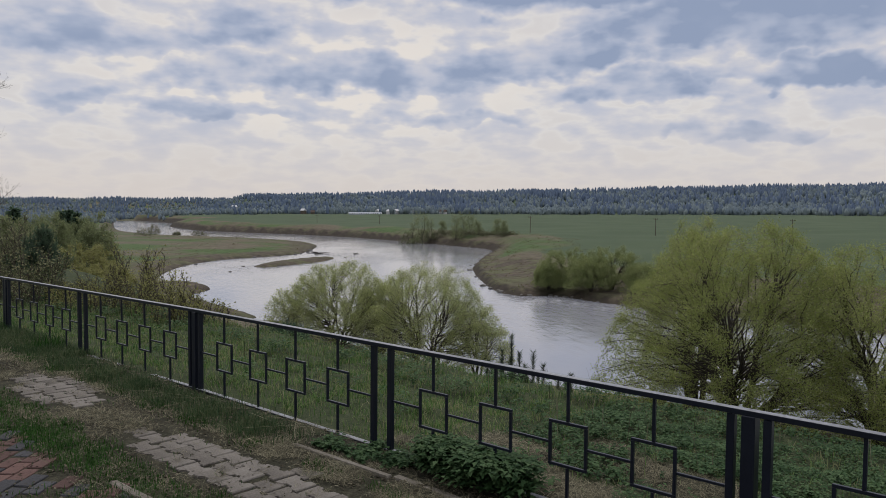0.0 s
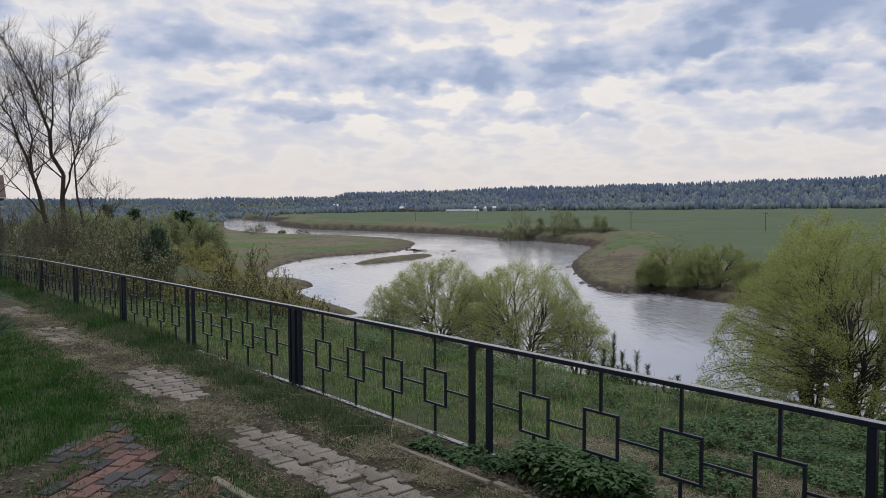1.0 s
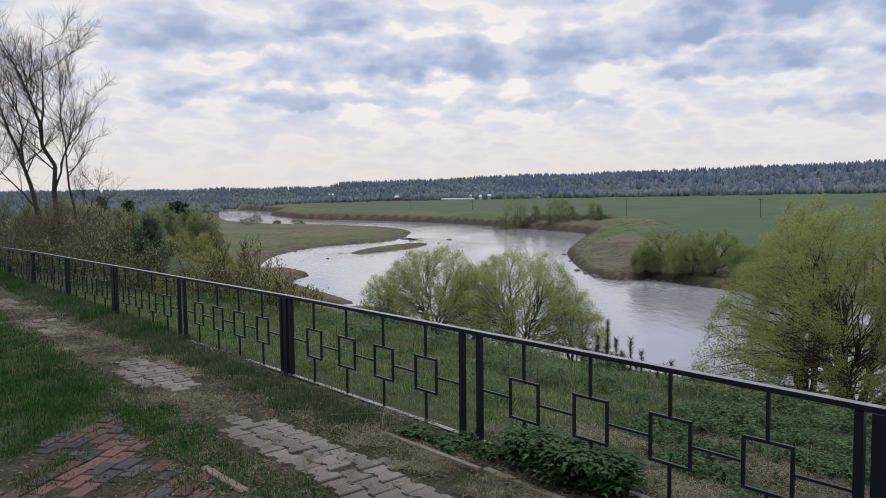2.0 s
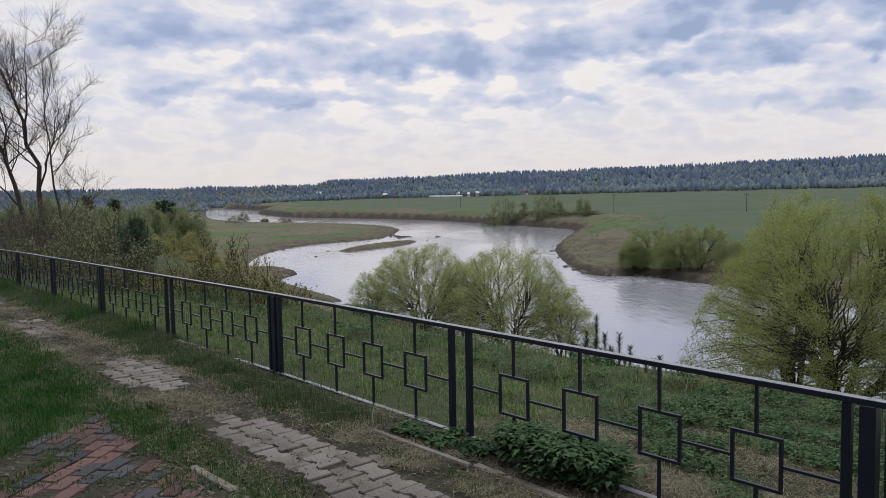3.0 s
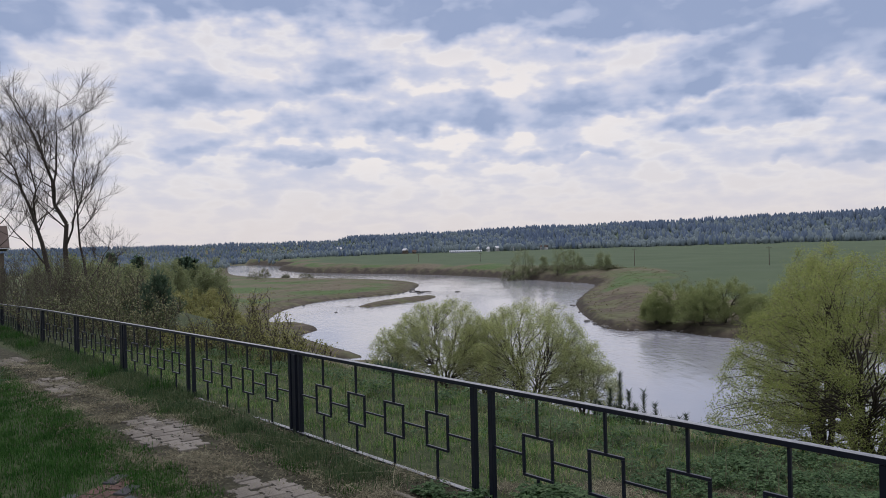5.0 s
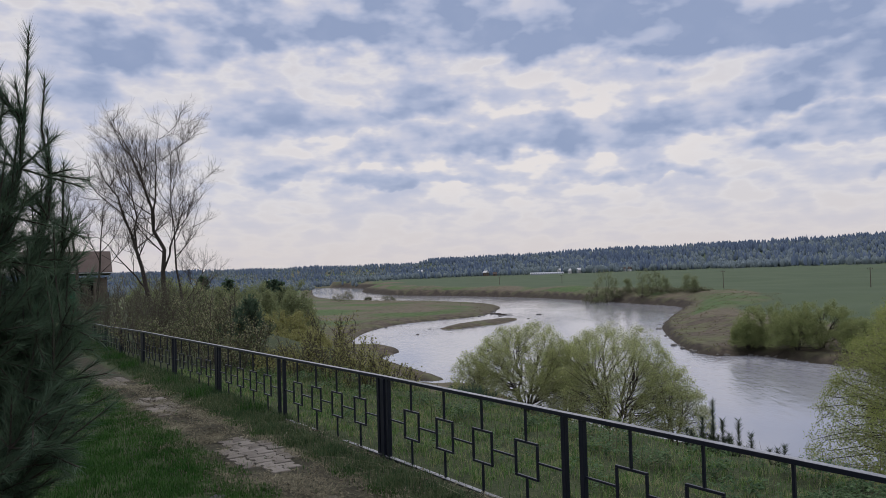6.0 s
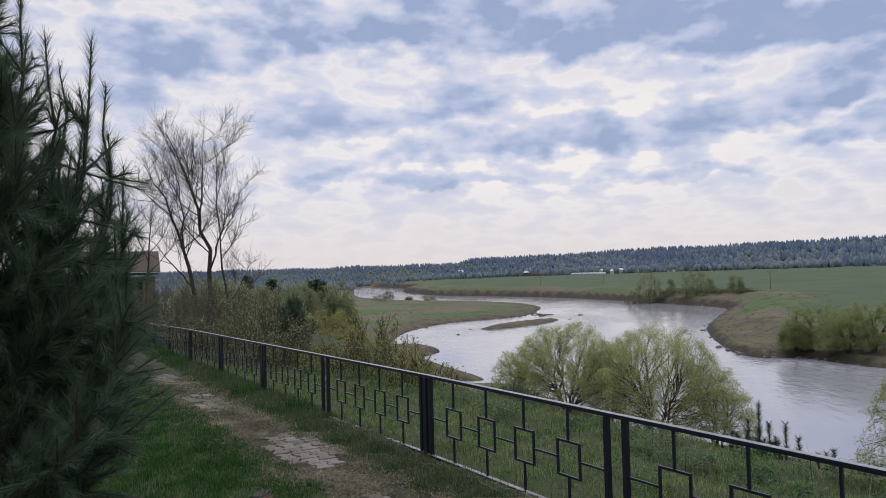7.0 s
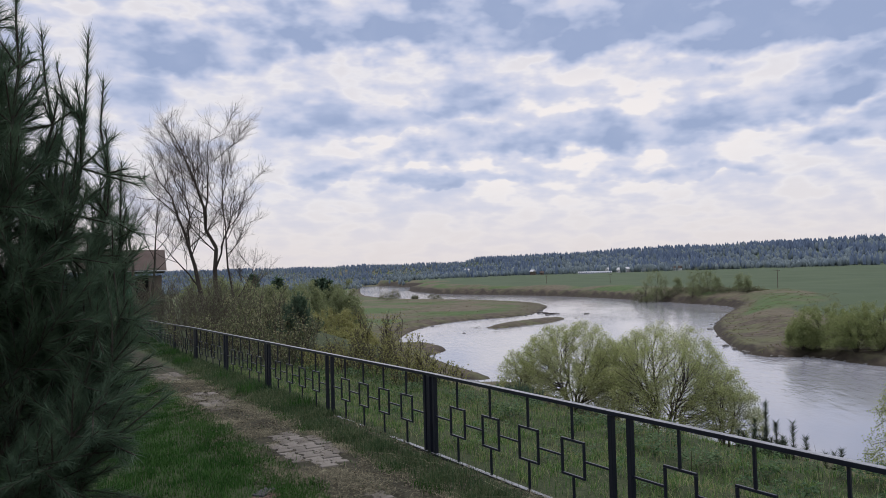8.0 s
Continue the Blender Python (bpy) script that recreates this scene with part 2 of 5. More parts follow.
M_KERB = material("weathered_kerb", [(0.10, 0.088, 0.07), (0.22, 0.20, 0.17)], 4, 50, 0.92, 0, 0.4, 90, 0.2)
# distance haze is mixed into both forest base colours as blue-grey
M_CONIFER_HAZE = material("hazy_spruce_forest", [(0.115, 0.155, 0.225), (0.155, 0.20, 0.265)], 0.02, 0.3, 0.9, 0, 0, 1, 0.1, 0, 0.3)
M_DECID_HAZE = material("hazy_spring_forest", [(0.145, 0.185, 0.215), (0.195, 0.235, 0.235)], 0.02, 0.3, 0.9, 0, 0, 1, 0.1, 0, 0.35)
M_ROCK = material("river_stone", [(0.05, 0.048, 0.042), (0.12, 0.11, 0.10)], 2, 12, 0.7, 0, 0.3, 20, 0.4)
M_WHITE = material("whitewashed_wall", [(0.45, 0.46, 0.47), (0.60, 0.60, 0.60)], 1, 8, 0.85, 0, 0, 1, 0.2)
M_FILM = material("greenhouse_film", [(0.30, 0.33, 0.37), (0.42, 0.45, 0.49)], 0.5, 4, 0.5, 0, 0, 1, 0.3)
M_ROOFT = material("weathered_roof", [(0.055, 0.04, 0.034), (0.11, 0.085, 0.074)], 2, 18, 0.9, 0, 0.2, 30, 0.2, 0.3)
M_GREEN = material("green_painted_boards", [(0.02, 0.11, 0.06), (0.035, 0.17, 0.09)], 2, 25, 0.7, 0, 0.2, 40, 0.3)
M_WOOD = material("grey_wood", [(0.09, 0.075, 0.06), (0.18, 0.15, 0.125)], 2, 25, 0.9, 0, 0.2, 40, 0.2, 0.3)
M_DARK = material("dark_opening", [(0.01, 0.01, 0.01), (0.02, 0.018, 0.017)], 2, 10, 0.9, 0, 0, 1, 0.1)


def ground_material():
    m = bpy.data.materials.new("ground_earth_and_grass")
    m.use_nodes = True
    nt = m.node_tree
    bs = nt.nodes["Principled BSDF"]
    pos = nt.nodes.new("ShaderNodeNewGeometry").outputs["Position"]

    def nz(scale, detail, rough=0.6):
        nd = nt.nodes.new("ShaderNodeTexNoise")
        nt.links.new(pos, nd.inputs["Vector"])
        nd.inputs["Scale"].default_value, nd.inputs["Detail"].default_value, nd.inputs["Roughness"].default_value = scale, detail, rough
        return nd.outputs["Fac"]

    def ramp(v, *stops):
        r = nt.nodes.new("ShaderNodeValToRGB")
        nt.links.new(v, r.inputs[0])
        els = r.color_ramp.elements
        while len(els) < len(stops):
            els.new(0.5)
        for e, (p, c) in zip(els, stops):
            e.position, e.color = p, (*c, 1)
        return r.outputs[0]

    def mix(f, a, c):
        nd = nt.nodes.new("ShaderNodeMix")
        nd.data_type = "RGBA"
        nt.links.new(f, nd.inputs["Factor"])
        rgba = [i for i in nd.inputs if i.type == "RGBA"]
        nt.links.new(a, rgba[0])
        nt.links.new(c, rgba[1])
        return [o for o in nd.outputs if o.type == "RGBA"][0]

    def soft(v, lo, hi):
        nd = nt.nodes.new("ShaderNodeMapRange")
        nd.interpolation_type = "SMOOTHSTEP"
        nt.links.new(v, nd.inputs[0])
        nd.inputs[1].default_value, nd.inputs[2].default_value = lo, hi
        return nd.outputs[0]

    def att(name):
        nd = nt.nodes.new("ShaderNodeAttribute")
        nd.attribute_name = name
        return nd.outputs["Fac"]

    def ragged(name, n, k):
        nd = nt.nodes.new("ShaderNodeMath")
        nd.operation = "MULTIPLY_ADD"
        nt.links.new(n, nd.inputs[0])
        nd.inputs[1].default_value = k
        sh = nt.nodes.new("ShaderNodeMath")
        sh.operation = "SUBTRACT"
        nt.links.new(att(name), sh.inputs[0])
        sh.inputs[1].default_value = k / 2
        nt.links.new(sh.outputs[0], nd.inputs[2])
        return soft(nd.outputs[0], 0.35, 0.65)

    wide, mid, close, grit, patchy = nz(0.035, 5), nz(0.6, 5), nz(9, 8, 0.72), nz(70, 5, 0.7), nz(0.16, 6)
    turf = mix(soft(nz(38, 6, 0.75), 0.35, 0.65), ramp(close, (0.3, (0.0112, 0.02, 0.00784)), (0.6, (0.0279, 0.045, 0.0157))), ramp(close, (0.3, (0.0326, 0.045, 0.0179)), (0.6, (0.0651, 0.072, 0.0381))))
    soil = mix(soft(nz(55, 6, 0.75), 0.35, 0.65), ramp(close, (0.3, (0.0105, 0.0098, 0.0066)), (0.5, (0.0225, 0.0212, 0.0142)), (0.72, (0.046, 0.043, 0.029))), ramp(close, (0.3, (0.025, 0.0252, 0.0162)), (0.5, (0.048, 0.0472, 0.030)), (0.72, (0.093, 0.088, 0.058))))
    meadow = ramp(mid, (0.3, (0.0418, 0.075, 0.0246)), (0.7, (0.0744, 0.115, 0.0392)))
    dead = ramp(mid, (0.3, (0.0791, 0.068, 0.047)), (0.7, (0.14, 0.12, 0.084)))
    meadow = mix(soft(wide, 0.40, 0.60), meadow, dead)
    crop = ramp(wide, (0.3, (0.048, 0.072, 0.038)), (0.7, (0.07, 0.097, 0.053)))
    bank = mix(soft(patchy, 0.42, 0.62), ramp(mid, (0.35, (0.043, 0.035, 0.028)), (0.65, (0.115, 0.095, 0.069))), ramp(mid, (0.35, (0.066, 0.066, 0.034)), (0.65, (0.108, 0.112, 0.058))))
    col = mix(soft(att("valley"), 0.3, 0.7), turf, meadow)
    col = mix(ragged("field", wide, 0.5), col, crop)
    col = mix(ragged("bank", mid, 0.9), col, bank)
    col = mix(att("wet"), col, ramp(mid, (0.3, (0.02, 0.016, 0.013)), (0.7, (0.045, 0.036, 0.028))))
    col = mix(ragged("bare", close, 0.9), col, soil)
    nt.links.new(col, bs.inputs["Base Color"])
    bs.inputs["Roughness"].default_value = 0.95
    bs.inputs["Specular IOR Level"].default_value = 0.15
    bp = nt.nodes.new("ShaderNodeBump")
    bp.inputs["Strength"].default_value, bp.inputs["Distance"].default_value = 0.5, 0.02
    nt.links.new(grit, bp.inputs["Height"])
    nt.links.new(bp.outputs[0], bs.inputs["Normal"])
    return m


def water_material():
    m = bpy.data.materials.new("river_water")
    m.use_nodes = True
    nt = m.node_tree
    bs = nt.nodes["Principled BSDF"]
    bs.inputs["Base Color"].default_value = (0.27, 0.277, 0.305, 1)
    bs.inputs["Roughness"].default_value = 0.07
    bs.inputs["IOR"].default_value = 1.33
    co = nt.nodes.new("ShaderNodeTexCoord").outputs["Object"]
    heights = []
    for sc, st, de in ((1.1, (1.0, 0.4, 1), 6), (0.05, (1.0, 0.4, 1), 3)):
        mp = nt.nodes.new("ShaderNodeMapping")
        mp.inputs["Scale"].default_value = st
        mp.inputs["Rotation"].default_value = (0, 0, 0.5)
        nt.links.new(co, mp.inputs[0])
        nd = nt.nodes.new("ShaderNodeTexNoise")
        nt.links.new(mp.outputs[0], nd.inputs["Vector"])
        nd.inputs["Scale"].default_value, nd.inputs["Detail"].default_value = sc, de
        heights.append(nd.outputs["Fac"])
    amp = nt.nodes.new("ShaderNodeMapRange")
    nt.links.new(heights[1], amp.inputs[0])
    amp.inputs[1].default_value, amp.inputs[2].default_value = 0.35, 0.65
    amp.inputs[3].default_value, amp.inputs[4].default_value = 0.15, 1.2
    mul = nt.nodes.new("ShaderNodeMath")
    mul.operation = "MULTIPLY"
    nt.links.new(heights[0], mul.inputs[0])
    nt.links.new(amp.outputs[0], mul.inputs[1])
    bp = nt.nodes.new("ShaderNodeBump")
    bp.inputs["Strength"].default_value, bp.inputs["Distance"].default_value = 0.6, 0.2
    nt.links.new(mul.outputs[0], bp.inputs["Height"])
    nt.links.new(bp.outputs[0], bs.inputs["Normal"])
    return m


M_GROUND = ground_material()
M_WATER = water_material()


# ---------------------------------------------------------------- mesh helpers
def sheet(name, verts, faces, mat, parent=None, label="", smooth=False):
    """An object from arrays of vertices and equal-sided faces."""
    v, f = np.asarray(verts, float).reshape(-1, 3), np.asarray(faces, int)
    me = bpy.data.meshes.new(name)
    me.vertices.add(len(v))
    me.vertices.foreach_set("co", v.ravel())
    k = f.shape[1]
    me.loops.add(f.size)
    me.loops.foreach_set("vertex_index", f.ravel())
    me.polygons.add(len(f))
    me.polygons.foreach_set("loop_start", np.arange(len(f)) * k)
    if smooth:
        me.polygons.foreach_set("use_smooth", np.ones(len(f), bool))
    me.update(calc_edges=True)
    me.materials.append(mat)
    ob = new(name, me)
    if parent is not None:
        ob.parent = parent
    if label:
        tagged(ob, label)
    return ob


def part(name, bm, mat, parent=None, label=""):
    me = bpy.data.meshes.new(name)
    bm.to_mesh(me)
    bm.free()
    me.materials.append(mat)
    ob = new(name, me)
    if parent is not None:
        ob.parent = parent
    if label:
        tagged(ob, label)
    return ob


def holder(name, at, label, category, group="", rz=0.0):
    ob = new(name)
    ob.empty_display_size = 0.1
    ob.matrix_world = pose(*at, 0, 0, rz)
    return tagged(ob, label, category, group)


def box(bm, x0, x1, y0, y1, z0, z1, bevel=0.0):
    r = bmesh.ops.create_cube(bm, size=1)
    for v in r["verts"]:
        v.co = Vector((x0 + (v.co.x + 0.5) * (x1 - x0), y0 + (v.co.y + 0.5) * (y1 - y0), z0 + (v.co.z + 0.5) * (z1 - z0)))
    if bevel:
        es = list({e for v in r["verts"] for e in v.link_edges})
        bmesh.ops.bevel(bm, geom=es, offset=bevel, segments=1, affect="EDGES")
    return bm


def bars(*boxes, bevel=0.003):
    bm = bmesh.new()
    for q in boxes:
        box(bm, *q, bevel=bevel)
    return bm


def sm(x):
    x = np.clip(x, 0, 1)
    return x * x * (3 - 2 * x)


def wave(x, y, scale, seed=0):
    """Smooth cheap unevenness from crossed sines, -1 to 1."""
    r = np.random.RandomState(seed)
    out = 0
    for i in range(5):
        a, p, k = r.uniform(0, 6.28), r.uniform(0, 6.28), r.uniform(0.6, 1.7)
        out = out + np.sin((x * np.cos(a) + y * np.sin(a)) * k * 6.28 / scale + p)
    return out / 3.2


# ---------------------------------------------------------------- plan
TURN = radians(48)                      # the fence's normal, east of +y
FENCE = 3.33                            # metres from the first stand to the fence
NX, NY, SX, SY = math.sin(TURN), math.cos(TURN), -math.cos(TURN), math.sin(TURN)
WATER = -10.4


def plan(s, w):
    """Along the fence s, beyond it w -> x, y."""
    return NX * (FENCE + w) + SX * s, NY * (FENCE + w) + SY * s


def curve(pts, n=5):
    p = np.array(pts, float)
    q = np.vstack([2 * p[0] - p[1], p, 2 * p[-1] - p[-2]])
    out = []
    for i in range(1, len(q) - 2):
        for t in np.arange(n) / n:
            out.append(0.5 * (2 * q[i] + (q[i + 1] - q[i - 1]) * t + (2 * q[i - 1] - 5 * q[i] + 4 * q[i + 1] - q[i + 2]) * t ** 2 + (3 * q[i] - q[i - 1] - 3 * q[i + 1] + q[i + 2]) * t ** 3))
    return np.array(out + [p[-1]])


FIELD_BANK = curve([(150, -60), (90, 20), (55, 68), (33, 95), (27, 106), (21, 107), (19, 118), (21.5, 156), (29, 193), (38.5, 237),
                    (29, 264), (17, 293), (-11, 350), (-49, 396), (-94, 440), (-116, 488), (-144, 560), (-140, 610), (-186, 712), (-230, 800)])
HOME_BANK = curve([(100, -60), (55, 5), (35, 29), (22, 43), (12, 51), (0, 61), (-14, 72), (-26, 80), (-24, 86), (-12.5, 84.5), (-21, 100), (-25, 108),
                   (-24, 115), (-27.5, 125), (-35, 129), (-39, 150), (-39, 171), (-34, 188), (-21, 207), (-18, 230), (-18.7, 264),
                   (-27, 290), (-54, 324), (-91, 352), (-139, 433), (-210, 640), (-260, 800)])
ISLAND = curve([(-25, 162), (-24, 173), (-18.8, 186), (-12.4, 195), (-8.5, 192), (-11.3, 178), (-18, 165), (-22, 159), (-25, 162)])


def far_from(x, y, line):
    d = np.full(x.shape, 1e9)
    for (ax, ay), (bx, by) in zip(line[:-1], line[1:]):
        ex, ey = bx - ax, by - ay
        t = np.clip(((x - ax) * ex + (y - ay) * ey) / (ex * ex + ey * ey + 1e-9), 0, 1)
        d = np.minimum(d, np.hypot(x - ax - t * ex, y - ay - t * ey))
    return d


def inside(x, y, poly):
    r = np.zeros(x.shape, bool)
    for (ax, ay), (bx, by) in zip(poly, np.roll(poly, -1, axis=0)):
        c = (ay > y) != (by > y)
        r ^= c & (x < (bx - ax) * (y - ay) / (by - ay + 1e-12) + ax)
    return r


RIVER = np.vstack([FIELD_BANK, HOME_BANK[::-1]])


# trodden strawy patches beyond and before the fence: s, w, radius
STRAWY = ((2.6, 0.38, 0.36), (2.22, 0.30, 0.34), (3.15, 0.82, 0.38), (2.12, 1.05, 0.30), (1.75, 1.0, 0.36), (1.55, 0.68, 0.34), (2.62, 1.38, 0.22), (1.1, 0.5, 0.4),
          (4.1, -0.54, 0.24), (3.5, -0.55, 0.24), (2.9, -0.56, 0.2), (3.6, 0.35, 0.25))


def strawy(s, w):
    k = 0 * s
    for a, c, r in STRAWY:
        k = np.maximum(k, 1.35 - ((s - a) ** 2 + (1.3 * (w - c)) ** 2) / r ** 2)
    return sm(k + 0.35 * wave(s, w, 0.35, 61))


def terrain(x, y):
    """Height and the zones bare, valley, field, bank at plan points."""
    x, y = np.asarray(x, float), np.asarray(y, float)
    s, w = SX * x + SY * y, NX * x + NY * y - FENCE
    d, azi = np.hypot(x, y), np.degrees(np.arctan2(x, y))
    df, dh = far_from(x, y, FIELD_BANK), far_from(x, y, HOME_BANK)
    wet = inside(x, y, RIVER)
    isle = inside(x, y, ISLAND)
    di = far_from(x, y, ISLAND)
    # the terrace and its slope
    brow = 3.3 + 3.4 * sm((s - 13) / 9)
    drop = np.maximum(w - brow, 0)
    run = 21 + 25 * sm((s - 15) / 40)
    hill = -0.085 * np.clip(w, 0, brow) - 9.5 * (1 - (1 - np.clip(drop / run, 0, 1)) ** 1.6)
    hill = hill + 0.04 * wave(x, y, 2.3, 3) * sm((w + 0.1) / 0.6) + 0.025 * wave(x, y, 0.7, 16) * sm((w - 0.3) / 0.6) * (d < 14) + 0.5 * wave(x, y, 14, 4) * sm((drop - 2) / 8) * sm(dh / 6)
    hill = hill + 0.4 * sm((s - 20) / 14) * (w < 12) + 0.010 * wave(x, y, 1.7, 5) + 0.005 * wave(x, y, 0.45, 15) * (d < 25)
    home = WATER + (hill - WATER) * sm(dh / 6 + 0.03) + 0.25 * wave(x, y, 40, 6) * sm((dh - 8) / 20) * (w > 20)
    home = np.where(w > 14, np.maximum(home, WATER + 0.55 * sm(dh / 2.5) + 0.03 * dh.clip(0, 15)), home)
    # the field side
    rise = np.clip((d - 250) / 800, 0, 1) * (3.2 + 4.6 * np.clip((azi + 8) / 38, 0, 1))
    field = WATER + (0.95 + 0.9 * sm((d - 180) / 60)) * sm(df / (1.5 + sm((d - 180) / 60))) + (2.0 + 0.5 * wave(x, y, 60, 8)) * sm((df - 2.5) / (9 + 10 * sm((160 - d) / 40))) + rise
    z = np.where(df < dh, field, home)
    ridge = np.interp(azi, [-60, -25, 0, 30, 60], [20, 25, 32, 45, 45])
    z = z + ridge * sm((d - 1040) / 520)
    z = np.where(wet, WATER - np.minimum(1.3, 0.22 * np.minimum(df, dh)) - 0.02, z)
    z = np.where(isle, WATER + np.minimum(0.55, 0.22 * di), z)
    # zones
    bare = sm((0.55 - 0.13 * sm((s - 6) / 2) - np.abs(w + 0.95)) / 0.3) * 0.8 + 0.55 * sm((0.5 - np.abs(w - 0.9)) / 0.4) * sm((4.2 - s) / 1.0)
    bare = np.maximum(bare, 0.8 * sm((0.75 - np.abs(w + 2.2)) / 0.3) * sm((5.7 - s) / 0.5))
    bare = np.maximum(bare, 0.7 * sm((0.4 - np.abs(w + 0.3)) / 0.2) * sm((4.6 - s) / 0.6))
    bare = np.maximum(bare, 0.95 * strawy(s, w) * (d < 12))
    valley = np.maximum(sm((drop - 6) / 10), 0.12 * sm((w - 0.1) / 0.4))
    fieldz = sm((df - 16 - 6 * wave(x, y, 50, 9)) / 12) * (df < dh)
    bankz = np.where(df < dh, sm((11 + 17 * sm((165 - d) / 30) - df) / 11), 0.75 * sm((16 - dh) / 12) * (w > 16))
    bankz = np.where(wet, np.where(isle, 0.75, 1), bankz)
    wetz = np.where(wet & ~isle, 1.0, sm((1.0 + (0.9 + 1.6 * sm((d - 180) / 60)) * (df < dh) + 0.8 * wave(x, y, 7, 12) - np.minimum(df, dh)) / 1.0) * (w > 14)) * 0.9
    return z, np.clip(bare, 0, 1), valley, fieldz, bankz, wetz


def height(x, y):
    return float(terrain(np.array([x]), np.array([y]))[0][0])


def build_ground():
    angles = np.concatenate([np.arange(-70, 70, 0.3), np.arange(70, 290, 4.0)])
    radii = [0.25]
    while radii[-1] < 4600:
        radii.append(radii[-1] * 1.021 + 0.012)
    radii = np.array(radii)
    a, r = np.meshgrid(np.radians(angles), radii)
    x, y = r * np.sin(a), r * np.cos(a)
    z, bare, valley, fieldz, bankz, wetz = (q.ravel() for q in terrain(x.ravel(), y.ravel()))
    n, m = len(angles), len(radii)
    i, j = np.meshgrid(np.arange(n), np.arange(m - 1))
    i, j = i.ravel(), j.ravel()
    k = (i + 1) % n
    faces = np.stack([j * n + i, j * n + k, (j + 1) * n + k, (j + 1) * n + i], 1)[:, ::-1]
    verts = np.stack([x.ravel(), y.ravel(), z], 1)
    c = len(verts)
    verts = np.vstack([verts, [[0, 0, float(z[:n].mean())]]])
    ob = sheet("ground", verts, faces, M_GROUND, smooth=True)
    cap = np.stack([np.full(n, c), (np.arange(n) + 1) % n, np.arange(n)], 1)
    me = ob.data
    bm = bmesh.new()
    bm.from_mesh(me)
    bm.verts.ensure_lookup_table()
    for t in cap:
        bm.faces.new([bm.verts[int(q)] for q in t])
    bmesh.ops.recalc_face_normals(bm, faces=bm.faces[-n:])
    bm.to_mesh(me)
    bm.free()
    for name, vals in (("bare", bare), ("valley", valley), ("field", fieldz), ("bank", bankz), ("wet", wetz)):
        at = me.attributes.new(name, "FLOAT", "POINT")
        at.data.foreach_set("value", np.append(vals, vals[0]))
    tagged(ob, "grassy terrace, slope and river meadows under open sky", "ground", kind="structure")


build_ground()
wx = np.array([-900, 300, 300, -900])
wy = np.array([-120, -120, 1000, 1000])
water = sheet("water", np.stack([wx, wy, np.full(4, WATER)], 1), [[0, 1, 2, 3]], M_WATER)
tagged(water, "silvery rippled river winding through the valley", "river", kind="structure")


# ---------------------------------------------------------------- fence
def fence_panel():
    """One panel 2.5 m long, its start at the origin and running along +x."""
    pn = holder("metal_fence", (0, 0, 0), "black painted iron fence panel with four open squares", "fence", "fence panels along the terrace")
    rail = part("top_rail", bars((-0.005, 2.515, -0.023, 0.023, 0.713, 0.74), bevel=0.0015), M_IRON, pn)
    # upper face coloured paler, standing in for the sky reflected along the rail
    rail.data.materials.append(M_SCUFF_SHEEN)
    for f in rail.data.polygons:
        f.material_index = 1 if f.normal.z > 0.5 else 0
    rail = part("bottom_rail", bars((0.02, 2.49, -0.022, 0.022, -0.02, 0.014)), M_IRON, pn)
    rail.data.materials.append(M_SCUFF_SHEEN)
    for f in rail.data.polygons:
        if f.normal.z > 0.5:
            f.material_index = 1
    for x in (0.085, 2.425):
        part("end_post", bars((x - 0.019, x + 0.019, -0.019, 0.019, -0.06, 0.711)), M_IRON, pn)
    xs = (0.48, 0.995, 1.51, 2.025)
    for x in xs:
        q, b = 0.125, 0.016
        part("square_frame", bars((x - q, x + q, -0.008, 0.008, 0.483 - b, 0.483), (x - q, x + q, -0.008, 0.008, 0.224, 0.224 + b),
                                  (x - q, x - q + b, -0.008, 0.008, 0.2405, 0.4665), (x + q - b, x + q, -0.008, 0.008, 0.2405, 0.4665), bevel=0.0012), M_IRON, pn)
        part("upper_bar", bars((x - 0.008, x + 0.008, -0.008, 0.008, 0.484, 0.711), bevel=0.0012), M_IRON, pn)
        part("lower_bar", bars((x - 0.008, x + 0.008, -0.008, 0.008, 0.015, 0.223), bevel=0.0012), M_IRON, pn)
    ends = [0.107] + [e for x in xs for e in (x - 0.126, x + 0.126)] + [2.403]
    for a, c in zip(ends[::2], ends[1::2]):
        part("link", bars((a, c, -0.007, 0.007, 0.345, 0.359), bevel=0.0012), M_IRON, pn)
    return pn


def main_post():
    ob = part("metal_post", bars((-0.032, 0.032, -0.04, 0.025, -0.5, 0.7125)), M_IRON)
    return tagged(ob, "square black iron fence post set in the ground", "post", "posts of the fence")


PITCH = 2.51
knots = []
for k in range(-3, 7):
    px, py = plan(1.115 + PITCH * k, 0)
    knots.append((px, py, -0.02 * max(0, k - 2)))
# the fence sinks and bends a little farther along
for turn, fall in ((-1.0, 0.05), (-2.0, 0.06), (-3.0, 0.05), (-3.0, 0.05), (-4.0, 0.05), (-4.0, 0.04)):
    px, py, pz = knots[-1]
    a = math.atan2(SY, SX) + radians(turn)
    knots.append((px + PITCH * math.cos(a), py + PITCH * math.sin(a), pz - fall))
first = None
for (ax, ay, az_), (bx, by, bz) in zip(knots[:-1], knots[1:]):
    rz = math.degrees(math.atan2(by - ay, bx - ax))
    m = pose(ax, ay, az_, 0, -math.degrees(math.asin((bz - az_) / PITCH)), rz)
    if first is None:
        first = fence_panel()
        first.matrix_world = m
    else:
        copy_thing(first, m)
post0 = None
